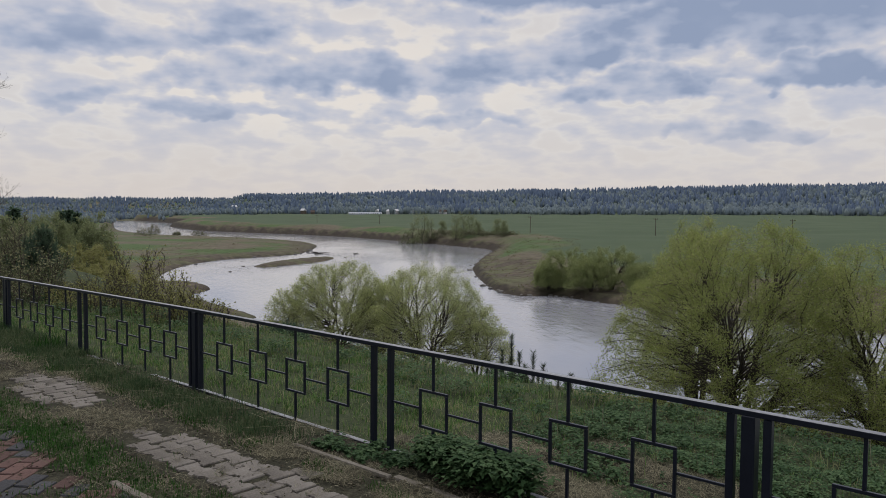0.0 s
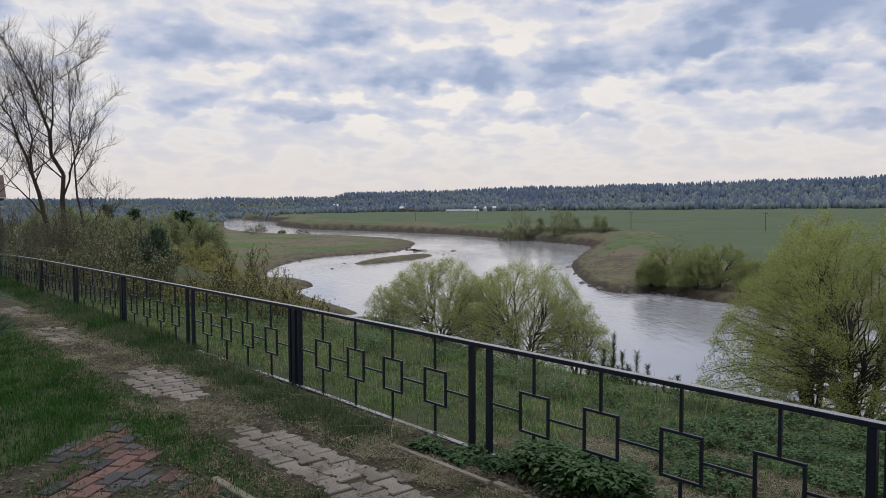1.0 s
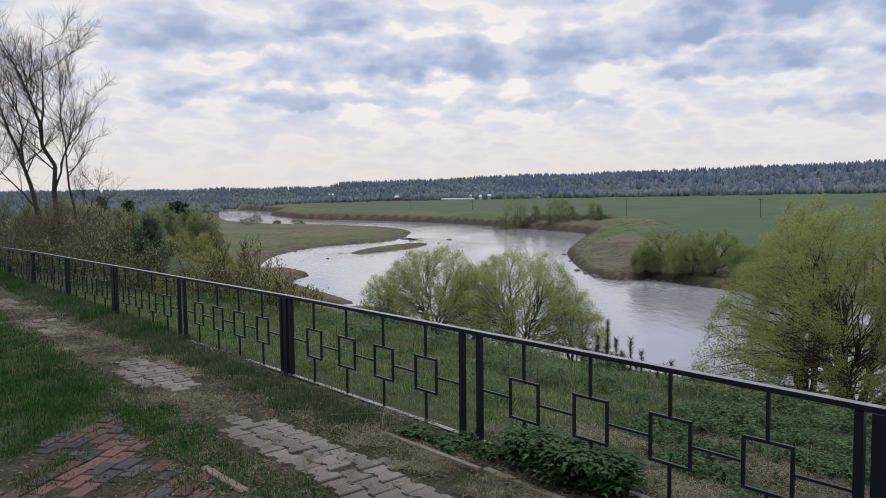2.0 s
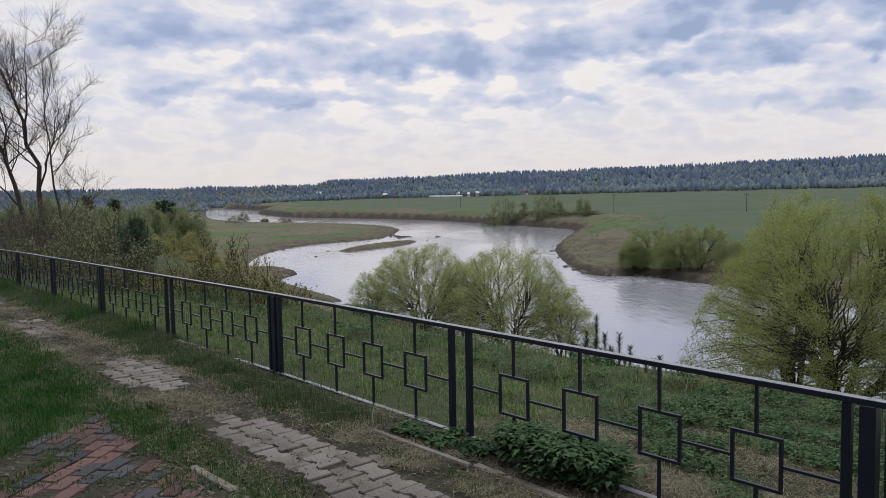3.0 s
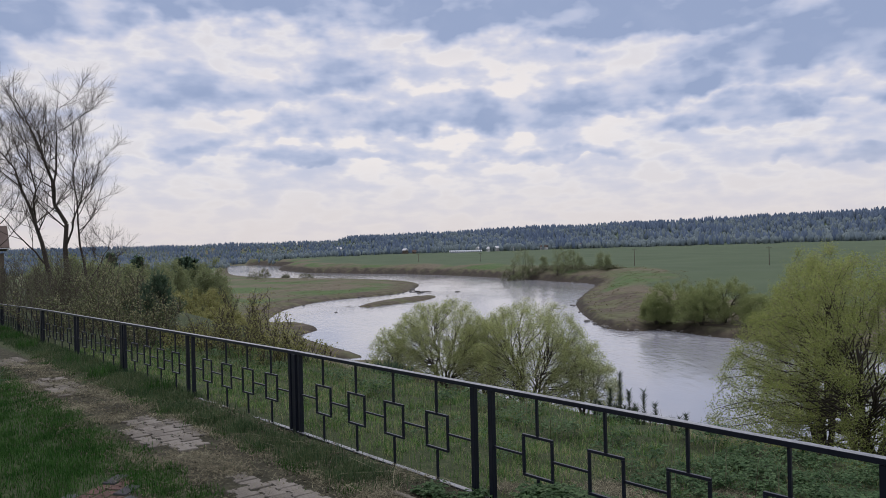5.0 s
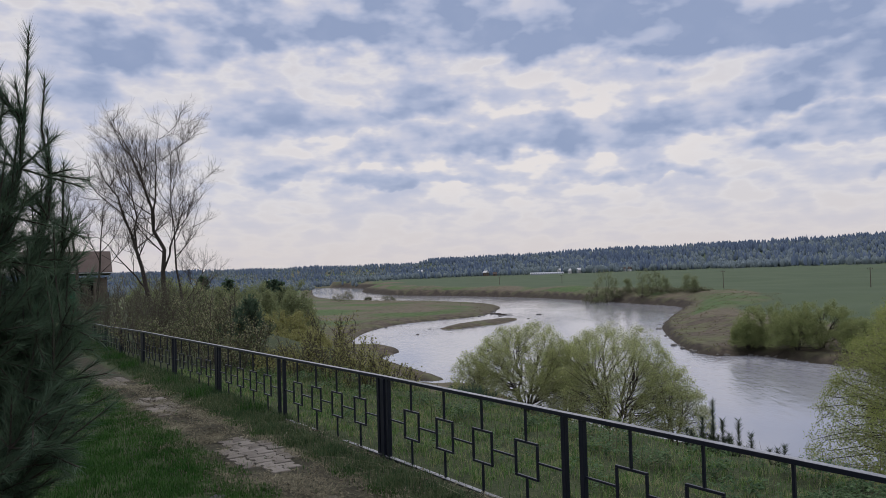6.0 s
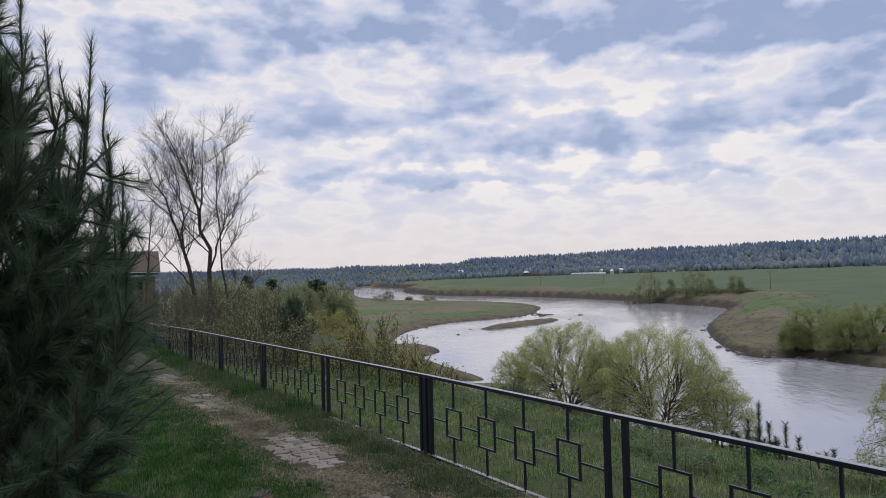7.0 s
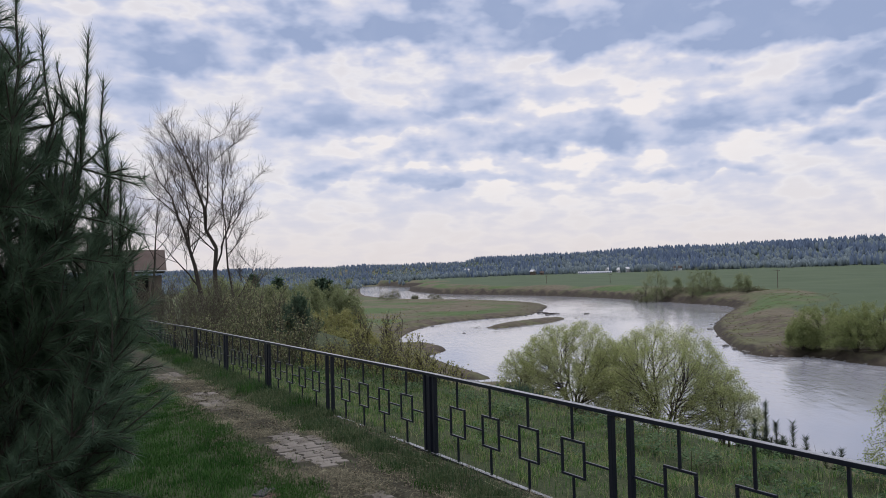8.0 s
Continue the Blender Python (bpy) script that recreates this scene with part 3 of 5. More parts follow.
for i, (ax, ay, az_) in enumerate(knots):
    if i % 2 == 0 and i < 9:
        continue
    m = pose(ax, ay, az_, 0, 0, math.degrees(TURN) * -1 + 180)
    if post0 is None:
        post0 = main_post()
        post0.matrix_world = m
    else:
        copy_thing(post0, m)


# ---------------------------------------------------------------- growing things
def tubes(segs, sides):
    """Tapered tubes: rows of x0 y0 z0 x1 y1 z1 r0 r1."""
    q = np.array(segs, float)
    p0, p1, r0, r1 = q[:, 0:3], q[:, 3:6], q[:, 6], q[:, 7]
    d = p1 - p0
    d = d / np.maximum(np.linalg.norm(d, axis=1, keepdims=True), 1e-9)
    ref = np.where(np.abs(d[:, 2:3]) > 0.9, np.array([[1.0, 0, 0]]), np.array([[0, 0, 1.0]]))
    u = np.cross(d, ref)
    u /= np.linalg.norm(u, axis=1, keepdims=True)
    v = np.cross(d, u)
    n = len(q)
    a = np.arange(sides) * 2 * np.pi / sides
    ring = u[:, None, :] * np.cos(a)[None, :, None] + v[:, None, :] * np.sin(a)[None, :, None]
    lo = p0[:, None, :] + ring * r0[:, None, None]
    hi = p1[:, None, :] + ring * r1[:, None, None]
    verts = np.concatenate([lo, hi], 1).reshape(-1, 3)
    i = np.arange(sides)
    k = (i + 1) % sides
    f = np.stack([i, k, sides + k, sides + i], 1)
    faces = (np.arange(n)[:, None, None] * 2 * sides + f[None]).reshape(-1, 4)
    return verts, faces


def flakes(rng, centres, length, width, up=0.3, lean=None):
    """Pointed leaves: one bent diamond at each centre."""
    c = np.asarray(centres, float)
    n = len(c)
    d = rng.normal(size=(n, 3)) if lean is None else np.asarray(lean) + rng.normal(size=(n, 3)) * 0.6
    d[:, 2] += up
    d /= np.linalg.norm(d, axis=1, keepdims=True)
    s = np.cross(d, rng.normal(size=(n, 3)))
    s /= np.maximum(np.linalg.norm(s, axis=1, keepdims=True), 1e-6)
    k = np.cross(d, s)
    le = length * rng.uniform(0.6, 1.3, (n, 1))
    wi = width * rng.uniform(0.7, 1.3, (n, 1))
    verts = np.stack([c, c + d * le * 0.45 + s * wi * 0.5 + k * wi * 0.12, c + d * le, c + d * le * 0.45 - s * wi * 0.5 + k * wi * 0.12], 1).reshape(-1, 3)
    faces = np.arange(n * 4).reshape(n, 4)
    return verts, faces


def slivers(rng, centres, length, width, up=0.3):
    """Tiny leaves: one pointed triangle at each centre."""
    c = np.asarray(centres, float)
    n = len(c)
    d = rng.normal(size=(n, 3))
    d[:, 2] += up
    d /= np.linalg.norm(d, axis=1, keepdims=True)
    s = np.cross(d, rng.normal(size=(n, 3)))
    s /= np.maximum(np.linalg.norm(s, axis=1, keepdims=True), 1e-6)
    le = length * rng.uniform(0.6, 1.3, (n, 1))
    wi = width * rng.uniform(0.7, 1.3, (n, 1))
    return np.stack([c + s * wi * 0.5, c + d * le, c - s * wi * 0.5], 1).reshape(-1, 3), np.arange(n * 3).reshape(n, 3)


class Plant:
    """Wood as tapered segments, and the places of leaves at the twigs."""

    def __init__(self, seed):
        self.rng = np.random.RandomState(seed)
        self.wood, self.twigs, self.ids, self.stem = [], [], [], 0

    def limb(self, p, d, length, r, level, levels, bend=0.25, lift=0.12, kids=4, angle=0.7, shrink=0.6, start=0.3, cells=5, tip=0.25):
        rng = self.rng
        p, d = np.array(p, float), np.array(d, float)
        d /= np.linalg.norm(d)
        step = length / cells
        spots = []
        for i in range(cells):
            d = d + rng.normal(size=3) * bend * 0.5
            d[2] += lift
            d /= np.linalg.norm(d)
            q = p + d * step
            f0, f1 = i / cells, (i + 1) / cells
            self.wood.append((*p, *q, r * (1 - f0 * (1 - tip)), r * (1 - f1 * (1 - tip)), level))
            self.ids.append(self.stem)
            if level >= levels - 1:
                self.twigs.append((*p, *q))
            spots.append((p.copy(), q.copy(), d.copy(), f1))
            p = q
        if level >= levels:
            return
        count = max(1, int(round(kids * rng.uniform(0.75, 1.3))))
        for j in range(count):
            f = start + (1 - start) * (j + rng.uniform(0.2, 0.8)) / count
            a, c, e, _ = spots[min(cells - 1, int(f * cells))]
            g = f * cells - int(f * cells)
            side = rng.normal(size=3)
            side -= e * (side @ e)
            side /= np.linalg.norm(side)
            w = angle * rng.uniform(0.65, 1.3)
            self.limb(a + (c - a) * g, e * math.cos(w) + side * math.sin(w), length * shrink * (1.15 - 0.55 * f) * rng.uniform(0.75, 1.2),
                      max(r * 0.55 * (1 - f * 0.4), 0.002), level + 1, levels, bend, lift, kids, angle, shrink, 0.15, max(3, cells - 1), tip)

    def leaves(self, per, spread):
        t = np.array(self.twigs)
        rng = self.rng
        k = rng.randint(0, len(t), int(per * len(t)))
        f = rng.uniform(0, 1, (len(k), 1))
        return t[k, :3] * (1 - f) + t[k, 3:] * f + rng.normal(size=(len(k), 3)) * spread

    def build(self, name, at, label, category, group, bark, leafmat=None, per=0.0, spread=0.05, leaf=(0.08, 0.03), rmin=0.0, crown="crown", twigmat=None, rz=0, split=False):
        ob = holder(name, at, label, category, group, rz)
        q = np.array(self.wood)
        q[:, 6:8] = np.maximum(q[:, 6:8], rmin)
        thick = q[:, 8] <= 1
        if split:
            ids = np.array(self.ids)
            for k in range(self.stem + 1):
                v, f = tubes(q[thick & (ids == k), :8], 5)
                sheet("stem", v, f, bark, ob, smooth=True)
        else:
            v, f = tubes(q[thick, :8], 7)
            sheet("trunk", v, f, bark, ob, smooth=True)
        if (~thick).any():
            v, f = tubes(q[~thick, :8], 3)
            tagged(sheet("branching", v, f, twigmat or bark, ob), kind="stuff")
        if leafmat is not None:
            v, f = slivers(self.rng, self.leaves(per, spread), *leaf)
            tagged(sheet(crown, v, f, leafmat, ob), kind="stuff")
        return ob


def spot(azimuth, dist):
    return dist * math.sin(radians(azimuth)), dist * math.cos(radians(azimuth))


def reach(azimuth, dist, top):
    """Ground point in that direction, and the height of a thing whose top stands at that elevation from the eye."""
    x, y = spot(azimuth, dist)
    z = height(x, y)
    return x, y, z, 1.63 + dist * math.tan(radians(top)) - z


def arc(p, q, rise, n):
    """Points of a bowed line from p to q."""
    p, q = np.array(p, float), np.array(q, float)
    m = (p + q) / 2 + np.array(rise)
    t = np.linspace(0, 1, n + 1)[:, None]
    return (1 - t) ** 2 * p + 2 * t * (1 - t) * m + t ** 2 * q


def dome_bush(seed, tall, wide, stems=8, limbs=110, leaves=20000, leaf=(0.13, 0.055), twig=0.006, at=(0, 0, 0), name="willow_bush", label="", group="willows by the river",
              mat=M_WILLOW, low=0.08, twigs=9, twig_len=0.085, lumps=0.12, fuzz=0.06, rim=0.62, twigs_of=None, stout=1.0, trunk=1.0, inner=0.3, wild=0.55, blunt=2.2):
    """Stems fanning out of one foot to a rounded crown; limbs, twigs and single leaves."""
    p = Plant(seed)
    rng = p.rng
    spread = rng.uniform(0, 6.28)
    mains = []
    for i in range(stems):
        a = spread + 6.283 * (i + rng.uniform(-0.3, 0.3)) / stems
        e = rng.uniform(0.45, 1.25)
        end = np.array([math.cos(a) * math.cos(e) * wide * 0.62, math.sin(a) * math.cos(e) * wide * 0.62, tall * (0.25 + 0.5 * math.sin(e))])
        foot = np.array([math.cos(a), math.sin(a), 0]) * 0.03 * tall - np.array([0, 0, 0.04 * tall])
        pts = arc(foot, end, (rng.normal() * 0.04 * tall, rng.normal() * 0.04 * tall, 0.10 * tall), 8)
        pts[1:-1] += rng.normal(size=(7, 3)) * 0.012 * tall
        r = 0.010 * tall * rng.uniform(0.6, 1.1) * trunk
        for j in range(8):
            p.wood.append((*pts[j], *pts[j + 1], r * (1 - 0.09 * j), r * (1 - 0.09 * (j + 1)), 0))
        mains.append((pts, r))
    ends = np.array([m[0][-1] for m in mains])
    heart = np.array([0, 0, tall * 0.35])
    for i in range(limbs):
        a = 6.28319 * ((i * 0.56984) % 1) + rng.uniform(-0.2, 0.2)
        h = low + (1 - low) * (((i * 0.754878) % 1) * 0.95 + rng.uniform(0, 0.05))
        rr = max(0.0, 1 - h ** blunt) ** 0.5
        k = rng.uniform(rim if i % 3 else 0.5 * rim, 1.0) ** 0.45 * (1 + lumps * float(wave(np.array([a % 6.283 * 2.0]), np.array([h * 3.0]), 2.6, seed)[0]))
        tgt = np.array([math.cos(a) * rr * wide * k, math.sin(a) * rr * wide * k, tall * (h * k if h > 0.3 else h)])
        pts, r = mains[int(np.argmin(((ends - tgt) ** 2).sum(1) + rng.uniform(0, 0.08 * tall * tall, stems)))]
        f = min(0.97, max(0.12, 0.1 + 0.75 * h + rng.normal() * 0.12))
        j = int(f * 8)
        start = pts[j] + (pts[min(8, j + 1)] - pts[j]) * (f * 8 - j)
        gap = np.linalg.norm(tgt - start)
        line = arc(start, tgt, rng.normal(size=3) * 0.07 * gap + np.array([0, 0, 0.10 * gap]), 6)
        line[1:-1] += rng.normal(size=(5, 3)) * 0.02 * gap
        r0 = min(r * 0.55, (0.0042 * gap + 0.003) * stout)
        for q in range(6):
            p.wood.append((*line[q], *line[q + 1], r0 * (1 - 0.14 * q), r0 * (1 - 0.14 * (q + 1)), 1))
            if q > 3:
                p.twigs.append((*line[q], *line[q + 1]))
        for q in range(twigs):
            g = rng.uniform(inner, 1.0)
            o = line[int(g * 5.99)] + (line[int(g * 5.99) + 1] - line[int(g * 5.99)]) * rng.uniform()
            d = (tgt - start) / max(gap, 1e-6) * 0.8 + rng.normal(size=3) * wild + (o - heart) / max(np.linalg.norm(o - heart), 1e-6) * 0.5 + np.array([0, 0, 0.1])
            d /= np.linalg.norm(d)
            L_ = twig_len * tall * rng.uniform(0.5, 1.4)
            m = o + d * L_ * 0.5
            d2 = d + rng.normal(size=3) * 0.25 + np.array([0, 0, 0.12])
            e = m + d2 / np.linalg.norm(d2) * L_ * 0.5
            p.wood.append((*o, *m, twig, twig * 0.8, 2))
            p.wood.append((*m, *e, twig * 0.8, twig * 0.5, 2))
            p.twigs += [(*o, *m), (*m, *e), (*m, *e)]
    # draw stray tips in to the crown's outline
    for rows in (0, 3):
        for which in (0, 1):
            q = np.array(p.wood if which == 0 else p.twigs)
            c = q[:, rows:rows + 3]
            n = np.sqrt((c[:, 0] ** 2 + c[:, 1] ** 2) / wide ** 2 + np.clip(c[:, 2] / tall, 0, None) ** 2)
            k = np.where(n > 0.93, (0.93 + (n - 0.93) * 0.4) / np.maximum(n, 1e-6), 1.0)
            c *= k[:, None]
            if which == 0:
                p.wood = q
            else:
                p.twigs = q
    return p.build(name, at, label, "bush" if "bush" in name else "tree", group, M_BARK, mat, leaves / len(p.twigs), fuzz, leaf, twig * 0.6, twigmat=twigs_of or M_TWIG)


# willows on the near shore
for sd_, azm, dist, top, wide, stems, limbs, leaves in ((11, -2.4, 53, -3.5, 4.6, 8, 200, 52000), (12, 4.2, 51, -3.6, 5.3, 7, 230, 72000), (13, -5.9, 53, -5.4, 2.2, 6, 60, 9000), (14, 8.3, 50, -6.6, 2.6, 6, 80, 17000), (15, 0.8, 54, -4.6, 3.0, 6, 90, 17000)):
    x, y, z, tall = reach(azm, dist, top)
    dome_bush(sd_, tall, wide, stems, limbs, int(leaves * 1.0), (0.08, 0.05), 0.006, (x, y, z), lumps=0.10, rim=0.82, twig_len=0.10, twigs=11, inner=0.55, wild=0.9, fuzz=0.13, twigs_of=M_TWIG, stout=1.7, trunk=1.4, low=0.14, label="spreading willow bush with sparse yellow-green spring leaves")
for sd_, azm, dist, top, wide, stems, limbs, leaves in ((21, 27.2, 40, 0.3, 7.4, 9, 300, 105000), (22, 36.8, 41, -0.7, 6.7, 8, 240, 76000), (23, 24.4, 47, 0.45, 3.4, 6, 100, 26000)):
    x, y, z, tall = reach(azm, dist, top)
    dome_bush(sd_, tall, wide, stems, limbs, int(leaves * 1.45), (0.08, 0.05), 0.007, (x, y, z), "willow_tree", "broad round willow in fresh green leaf beside the river", mat=M_WILLOW2, fuzz=0.14, low=0.10, twigs=13, twig_len=0.085, lumps=0.05, rim=0.82, twigs_of=M_TWIG, stout=1.7, trunk=1.6, inner=0.55, wild=0.9, blunt=1.9)
# willow bushes on the far bank
for sd_, azm, dist, top, wide in ((31, 15.0, 113, -2.55, 4.8), (32, 18.3, 110, -2.35, 5.4), (33, 21.2, 106, -3.4, 4.0), (34, 13.6, 111, -3.9, 2.4), (35, 16.8, 108, -3.2, 4.0)):
    x, y, z, tall = reach(azm, dist, top)
    dome_bush(sd_, tall * 1.05, wide * 1.1, 6, 75, 17000, (0.16, 0.10), 0.011, (x, y, z), label="leaning green willow bush on the far river bank", group="bushes on the far bank", mat=M_FARWILLOW, fuzz=0.22, lumps=0.16, twig_len=0.07, twigs=6, stout=1.8, trunk=1.8, rim=0.75, low=0.1)


# saplings on the cut bank across the water
for i, (azm, dist, top) in enumerate(((3.3, 278, -0.2), (3.9, 282, 0.3), (4.5, 284, -0.1), (6.5, 270, -0.1), (7.0, 276, 0.1), (7.6, 280, 0.15), (8.2, 272, -0.4), (9.7, 262, -0.2), (10.2, 258, -0.6), (5.5, 290, -0.5))):
    x, y, z, tall = reach(azm, dist, top)
    dome_bush(40 + i, tall * 1.1, tall * 0.24, 3, 30, 2600, (0.24, 0.14), 0.012, (x, y, z), "young_tree", "slender young tree with thin yellow-green leaves", "trees on the cut bank", M_MEADOW, fuzz=0.4, lumps=0.3, rim=0.35, twigs=6, trunk=0.7, stout=0.6, twigs_of=M_TWIG)
for i, (azm, dist, top, wide) in enumerate(((3.0, 280, -1.35, 5), (4.6, 284, -1.3, 6), (5.8, 286, -1.35, 6), (6.8, 275, -1.3, 5), (8.0, 270, -1.35, 5), (9.0, 266, -1.5, 5), (10.4, 258, -1.5, 5))):
    x, y, z, tall = reach(azm, dist, top)
    dome_bush(50 + i, tall, wide, 6, 40, 1500, (0.34, 0.2), 0.03, (x, y, z), label="low tangled bush along the cut bank", group="bushes along the cut bank", mat=M_SHRUB, fuzz=0.35, lumps=0.3, twigs_of=M_BROWN)

# bushes and trees over the left meadow
LEFT = ((-24.6, 125, -0.5, 3.0), (-23.2, 140, -0.4, 3.5), (-22.0, 170, -0.1, 3.6), (-20.2, 185, -0.5, 3.4), (-19.2, 130, -0.5, 2.9), (-25.8, 120, -0.3, 4.0), (-27.2, 130, -0.1, 4.0), (-28.5, 90, 0.2, 4.5))
for i, (azm, dist, top, wide) in enumerate(LEFT):
    x, y, z, tall = reach(azm, dist, top)
    dome_bush(60 + i, tall * 1.05, wide * 1.3, 5, 70, 16000, (0.26, 0.16), 0.015, (x, y, z), "meadow_tree", "rounded meadow tree coming into pale green leaf", "trees along the meadow", M_MEADOW, fuzz=0.3, lumps=0.15)
for i, (azm, dist, top, wide) in enumerate(((-16.2, 330, -1.2, 4.5), (-12.5, 345, -1.5, 4), (-15.5, 352, -1.0, 3.0), (-14, 350, -1.6, 2.2), (-4.5, 300, -2.4, 2), (-3.4, 292, -2.5, 1.6))):
    x, y, z, tall = reach(azm, dist, top)
    dome_bush(80 + i, tall, wide, 5, 45, 1200, (0.3, 0.15), 0.03, (x, y, z), label="bare brownish bush on the meadow's water edge", group="bushes on the meadow edge", mat=M_SHRUB, fuzz=0.25, lumps=0.25)
# the yellow willow below the terrace
for sd_, azm, dist, top, wide in ((91, -20.6, 58, -2.2, 3.3), (92, -19.0, 52, -3.9, 2.4)):
    x, y, z, tall = reach(azm, dist, top)
    dome_bush(sd_, tall, wide, 8, 90, 13000, (0.13, 0.08), 0.008, (x, y, z), label="yellowish willow bush in early leaf below the terrace", group="willows below the terrace", fuzz=0.12, mat=M_YELLOW)


def conifer(seed, tall, wide, at, label, group, mat=M_NEEDLE, rows=14):
    """A spruce: tiers of drooping boughs, each a fan of needled strips."""
    rng = np.random.RandomState(seed)
    ob = holder("spruce_tree", at, label, "tree", group)
    v, f = tubes([(0, 0, -0.3, 0, 0, tall, tall * 0.016, 0.01)], 7)
    sheet("trunk", v, f, M_BARK, ob)
    cs, ds = [], []
    for i in range(rows):
        h = tall * (0.1 + 0.88 * i / rows)
        r = wide * (1 - i / rows) ** 0.8 + 0.05
        for a in rng.uniform(0, 6.28, 9):
            for q in np.linspace(0.15, 1, 5):
                cs.append((math.cos(a) * r * q, math.sin(a) * r * q, h - r * q * 0.25 + rng.normal() * 0.1))
                ds.append((math.cos(a) * 1.5, math.sin(a) * 1.5, -0.3))
    v, f = flakes(rng, np.repeat(cs, 4, 0), tall * 0.08, tall * 0.035, 0, np.repeat(ds, 4, 0))
    sheet("crown", v, f, mat, ob)
    return ob


for i, (azm, dist, top) in enumerate(((-21.5, 190, 0.0), (-21.0, 192, 0.1), (-20.5, 188, -0.1), (-24.3, 140, 0.25), (-26.0, 150, 0.5))):
    x, y, z, tall = reach(azm, dist, top)
    conifer(100 + i, tall, tall * 0.16, (x, y, z), "dark spruce standing among the meadow trees", "spruces on the meadow")

# ---------------------------------------------------------------- bare trees and shrubs behind the fence
def bare_tree(seed, at, tall, half, stems, label, limbs=15, twig=0.0025):
    """Rising stems given as foot, end and bow in shares of the crown; forked limbs, each with sprays of fine twigs."""
    p = Plant(seed)
    rng = p.rng
    size = np.array([half, half, tall])

    def spray(line, gap, lots):
        for k in range(lots):
            g = rng.uniform(0.3, 1.0)
            m = min(len(line) - 2, int(g * (len(line) - 1)))
            b0 = line[m] + (line[m + 1] - line[m]) * rng.uniform()
            along = (line[m + 1] - line[m]) / np.linalg.norm(line[m + 1] - line[m])
            d = along * 0.9 + rng.normal(size=3) * 0.55 + np.array([-0.15, 0.1, 0.3])
            d /= np.linalg.norm(d)
            L_ = rng.uniform(0.4, 1.0) * (0.32 + 0.26 * gap)
            b1 = b0 + d * L_ * 0.5
            b2 = b1 + (d + rng.normal(size=3) * 0.2 + np.array([0, 0, 0.25])) * L_ * 0.5
            p.wood += [(*b0, *b1, twig * 1.3, twig, 2), (*b1, *b2, twig, twig * 0.6, 2)]
            p.twigs += [(*b0, *b1), (*b1, *b2)]
            for c in range(3):
                s = b0 + (b2 - b0) * rng.uniform(0.3, 1.0)
                w = d + rng.normal(size=3) * 0.5 + np.array([0, 0, 0.3])
                t = s + w / np.linalg.norm(w) * L_ * rng.uniform(0.25, 0.5)
                p.wood.append((*s, *t, twig * 0.75, twig * 0.45, 2))
                p.twigs.append((*s, *t))

    grown = np.zeros((0, 3))
    for k, (foot, end, bow, r) in enumerate(stems):
        begun = len(p.wood)
        p.stem = k
        p0, p1 = np.array(foot) * size, np.array(end) * size
        if foot[2] > 0.1:
            p0 = grown[int(np.argmin(((grown - p0) ** 2).sum(1)))]
        long = np.linalg.norm(p1 - p0)
        pts = arc(p0, p1, (bow * half, rng.normal() * 0.15, 0.0), 10)
        pts[1:-1] += rng.normal(size=(9, 3)) * 0.011 * min(long, 3)
        for j in range(10):
            p.wood.append((*pts[j], *pts[j + 1], r * (1 - 0.092 * j), r * (1 - 0.092 * (j + 1)), 0))
        grown = np.vstack([grown, pts])
        spray(pts[6:], long * 0.5, int(6 + 3 * long))
        many = max(5, int(limbs * long / tall))
        for i in range(many):
            f = (0.38 if foot[2] < 0.1 else 0.15) + (0.97 - (0.38 if foot[2] < 0.1 else 0.15)) * ((i + rng.uniform()) / many) ** 0.85
            j = int(f * 10)
            o = pts[j] + (pts[j + 1] - pts[j]) * (f * 10 - j)
            a = rng.uniform(0, 6.283)
            along = (pts[j + 1] - pts[j]) / np.linalg.norm(pts[j + 1] - pts[j])
            out = np.array([math.cos(a), math.sin(a), 0.0])
            gap = (0.45 + 0.75 * (1 - f)) * rng.uniform(0.6, 1.15) * min(1.0, 0.35 + long / 5) * half * 0.88
            w = rng.uniform(0.6, 1.05)
            q = o + (along * math.cos(w) + out * math.sin(w) + np.array([0, 0, 0.15])) * gap
            line = arc(o, q, out * 0.14 * gap - np.array([0, 0, 0.06 * gap]), 6)
            line[1:] += np.cumsum(rng.normal(size=(6, 3)) * 0.014 * gap, axis=0)
            r0 = min(0.5 * r * (1 - 0.75 * f), 0.011 * gap + 0.004)
            for n_ in range(6):
                p.wood.append((*line[n_], *line[n_ + 1], r0 * (1 - 0.13 * n_), r0 * (1 - 0.13 * (n_ + 1)), 1))
            spray(line, gap, int(5 + 6 * gap))
            for _ in range(3):
                m = rng.randint(1, 5)
                d = (line[m + 1] - line[m]) / np.linalg.norm(line[m + 1] - line[m]) + rng.normal(size=3) * 0.5 + np.array([0, 0, 0.2])
                e = line[m] + d / np.linalg.norm(d) * gap * rng.uniform(0.35, 0.6)
                fork = arc(line[m], e, rng.normal(size=3) * 0.05 * gap, 4)
                for n_ in range(4):
                    p.wood.append((*fork[n_], *fork[n_ + 1], r0 * 0.5 * (1 - 0.18 * n_) + 0.001, r0 * 0.5 * (1 - 0.18 * (n_ + 1)) + 0.001, 1))
                spray(fork, gap * 0.5, int(5 + 5 * gap))
        p.ids += [k] * (len(p.wood) - begun)
    return p.build("bare_tree", at, label, "tree", "bare trees at the terrace's end", M_BARK, rmin=twig * 0.4, twigmat=M_DARKTWIG, split=True)


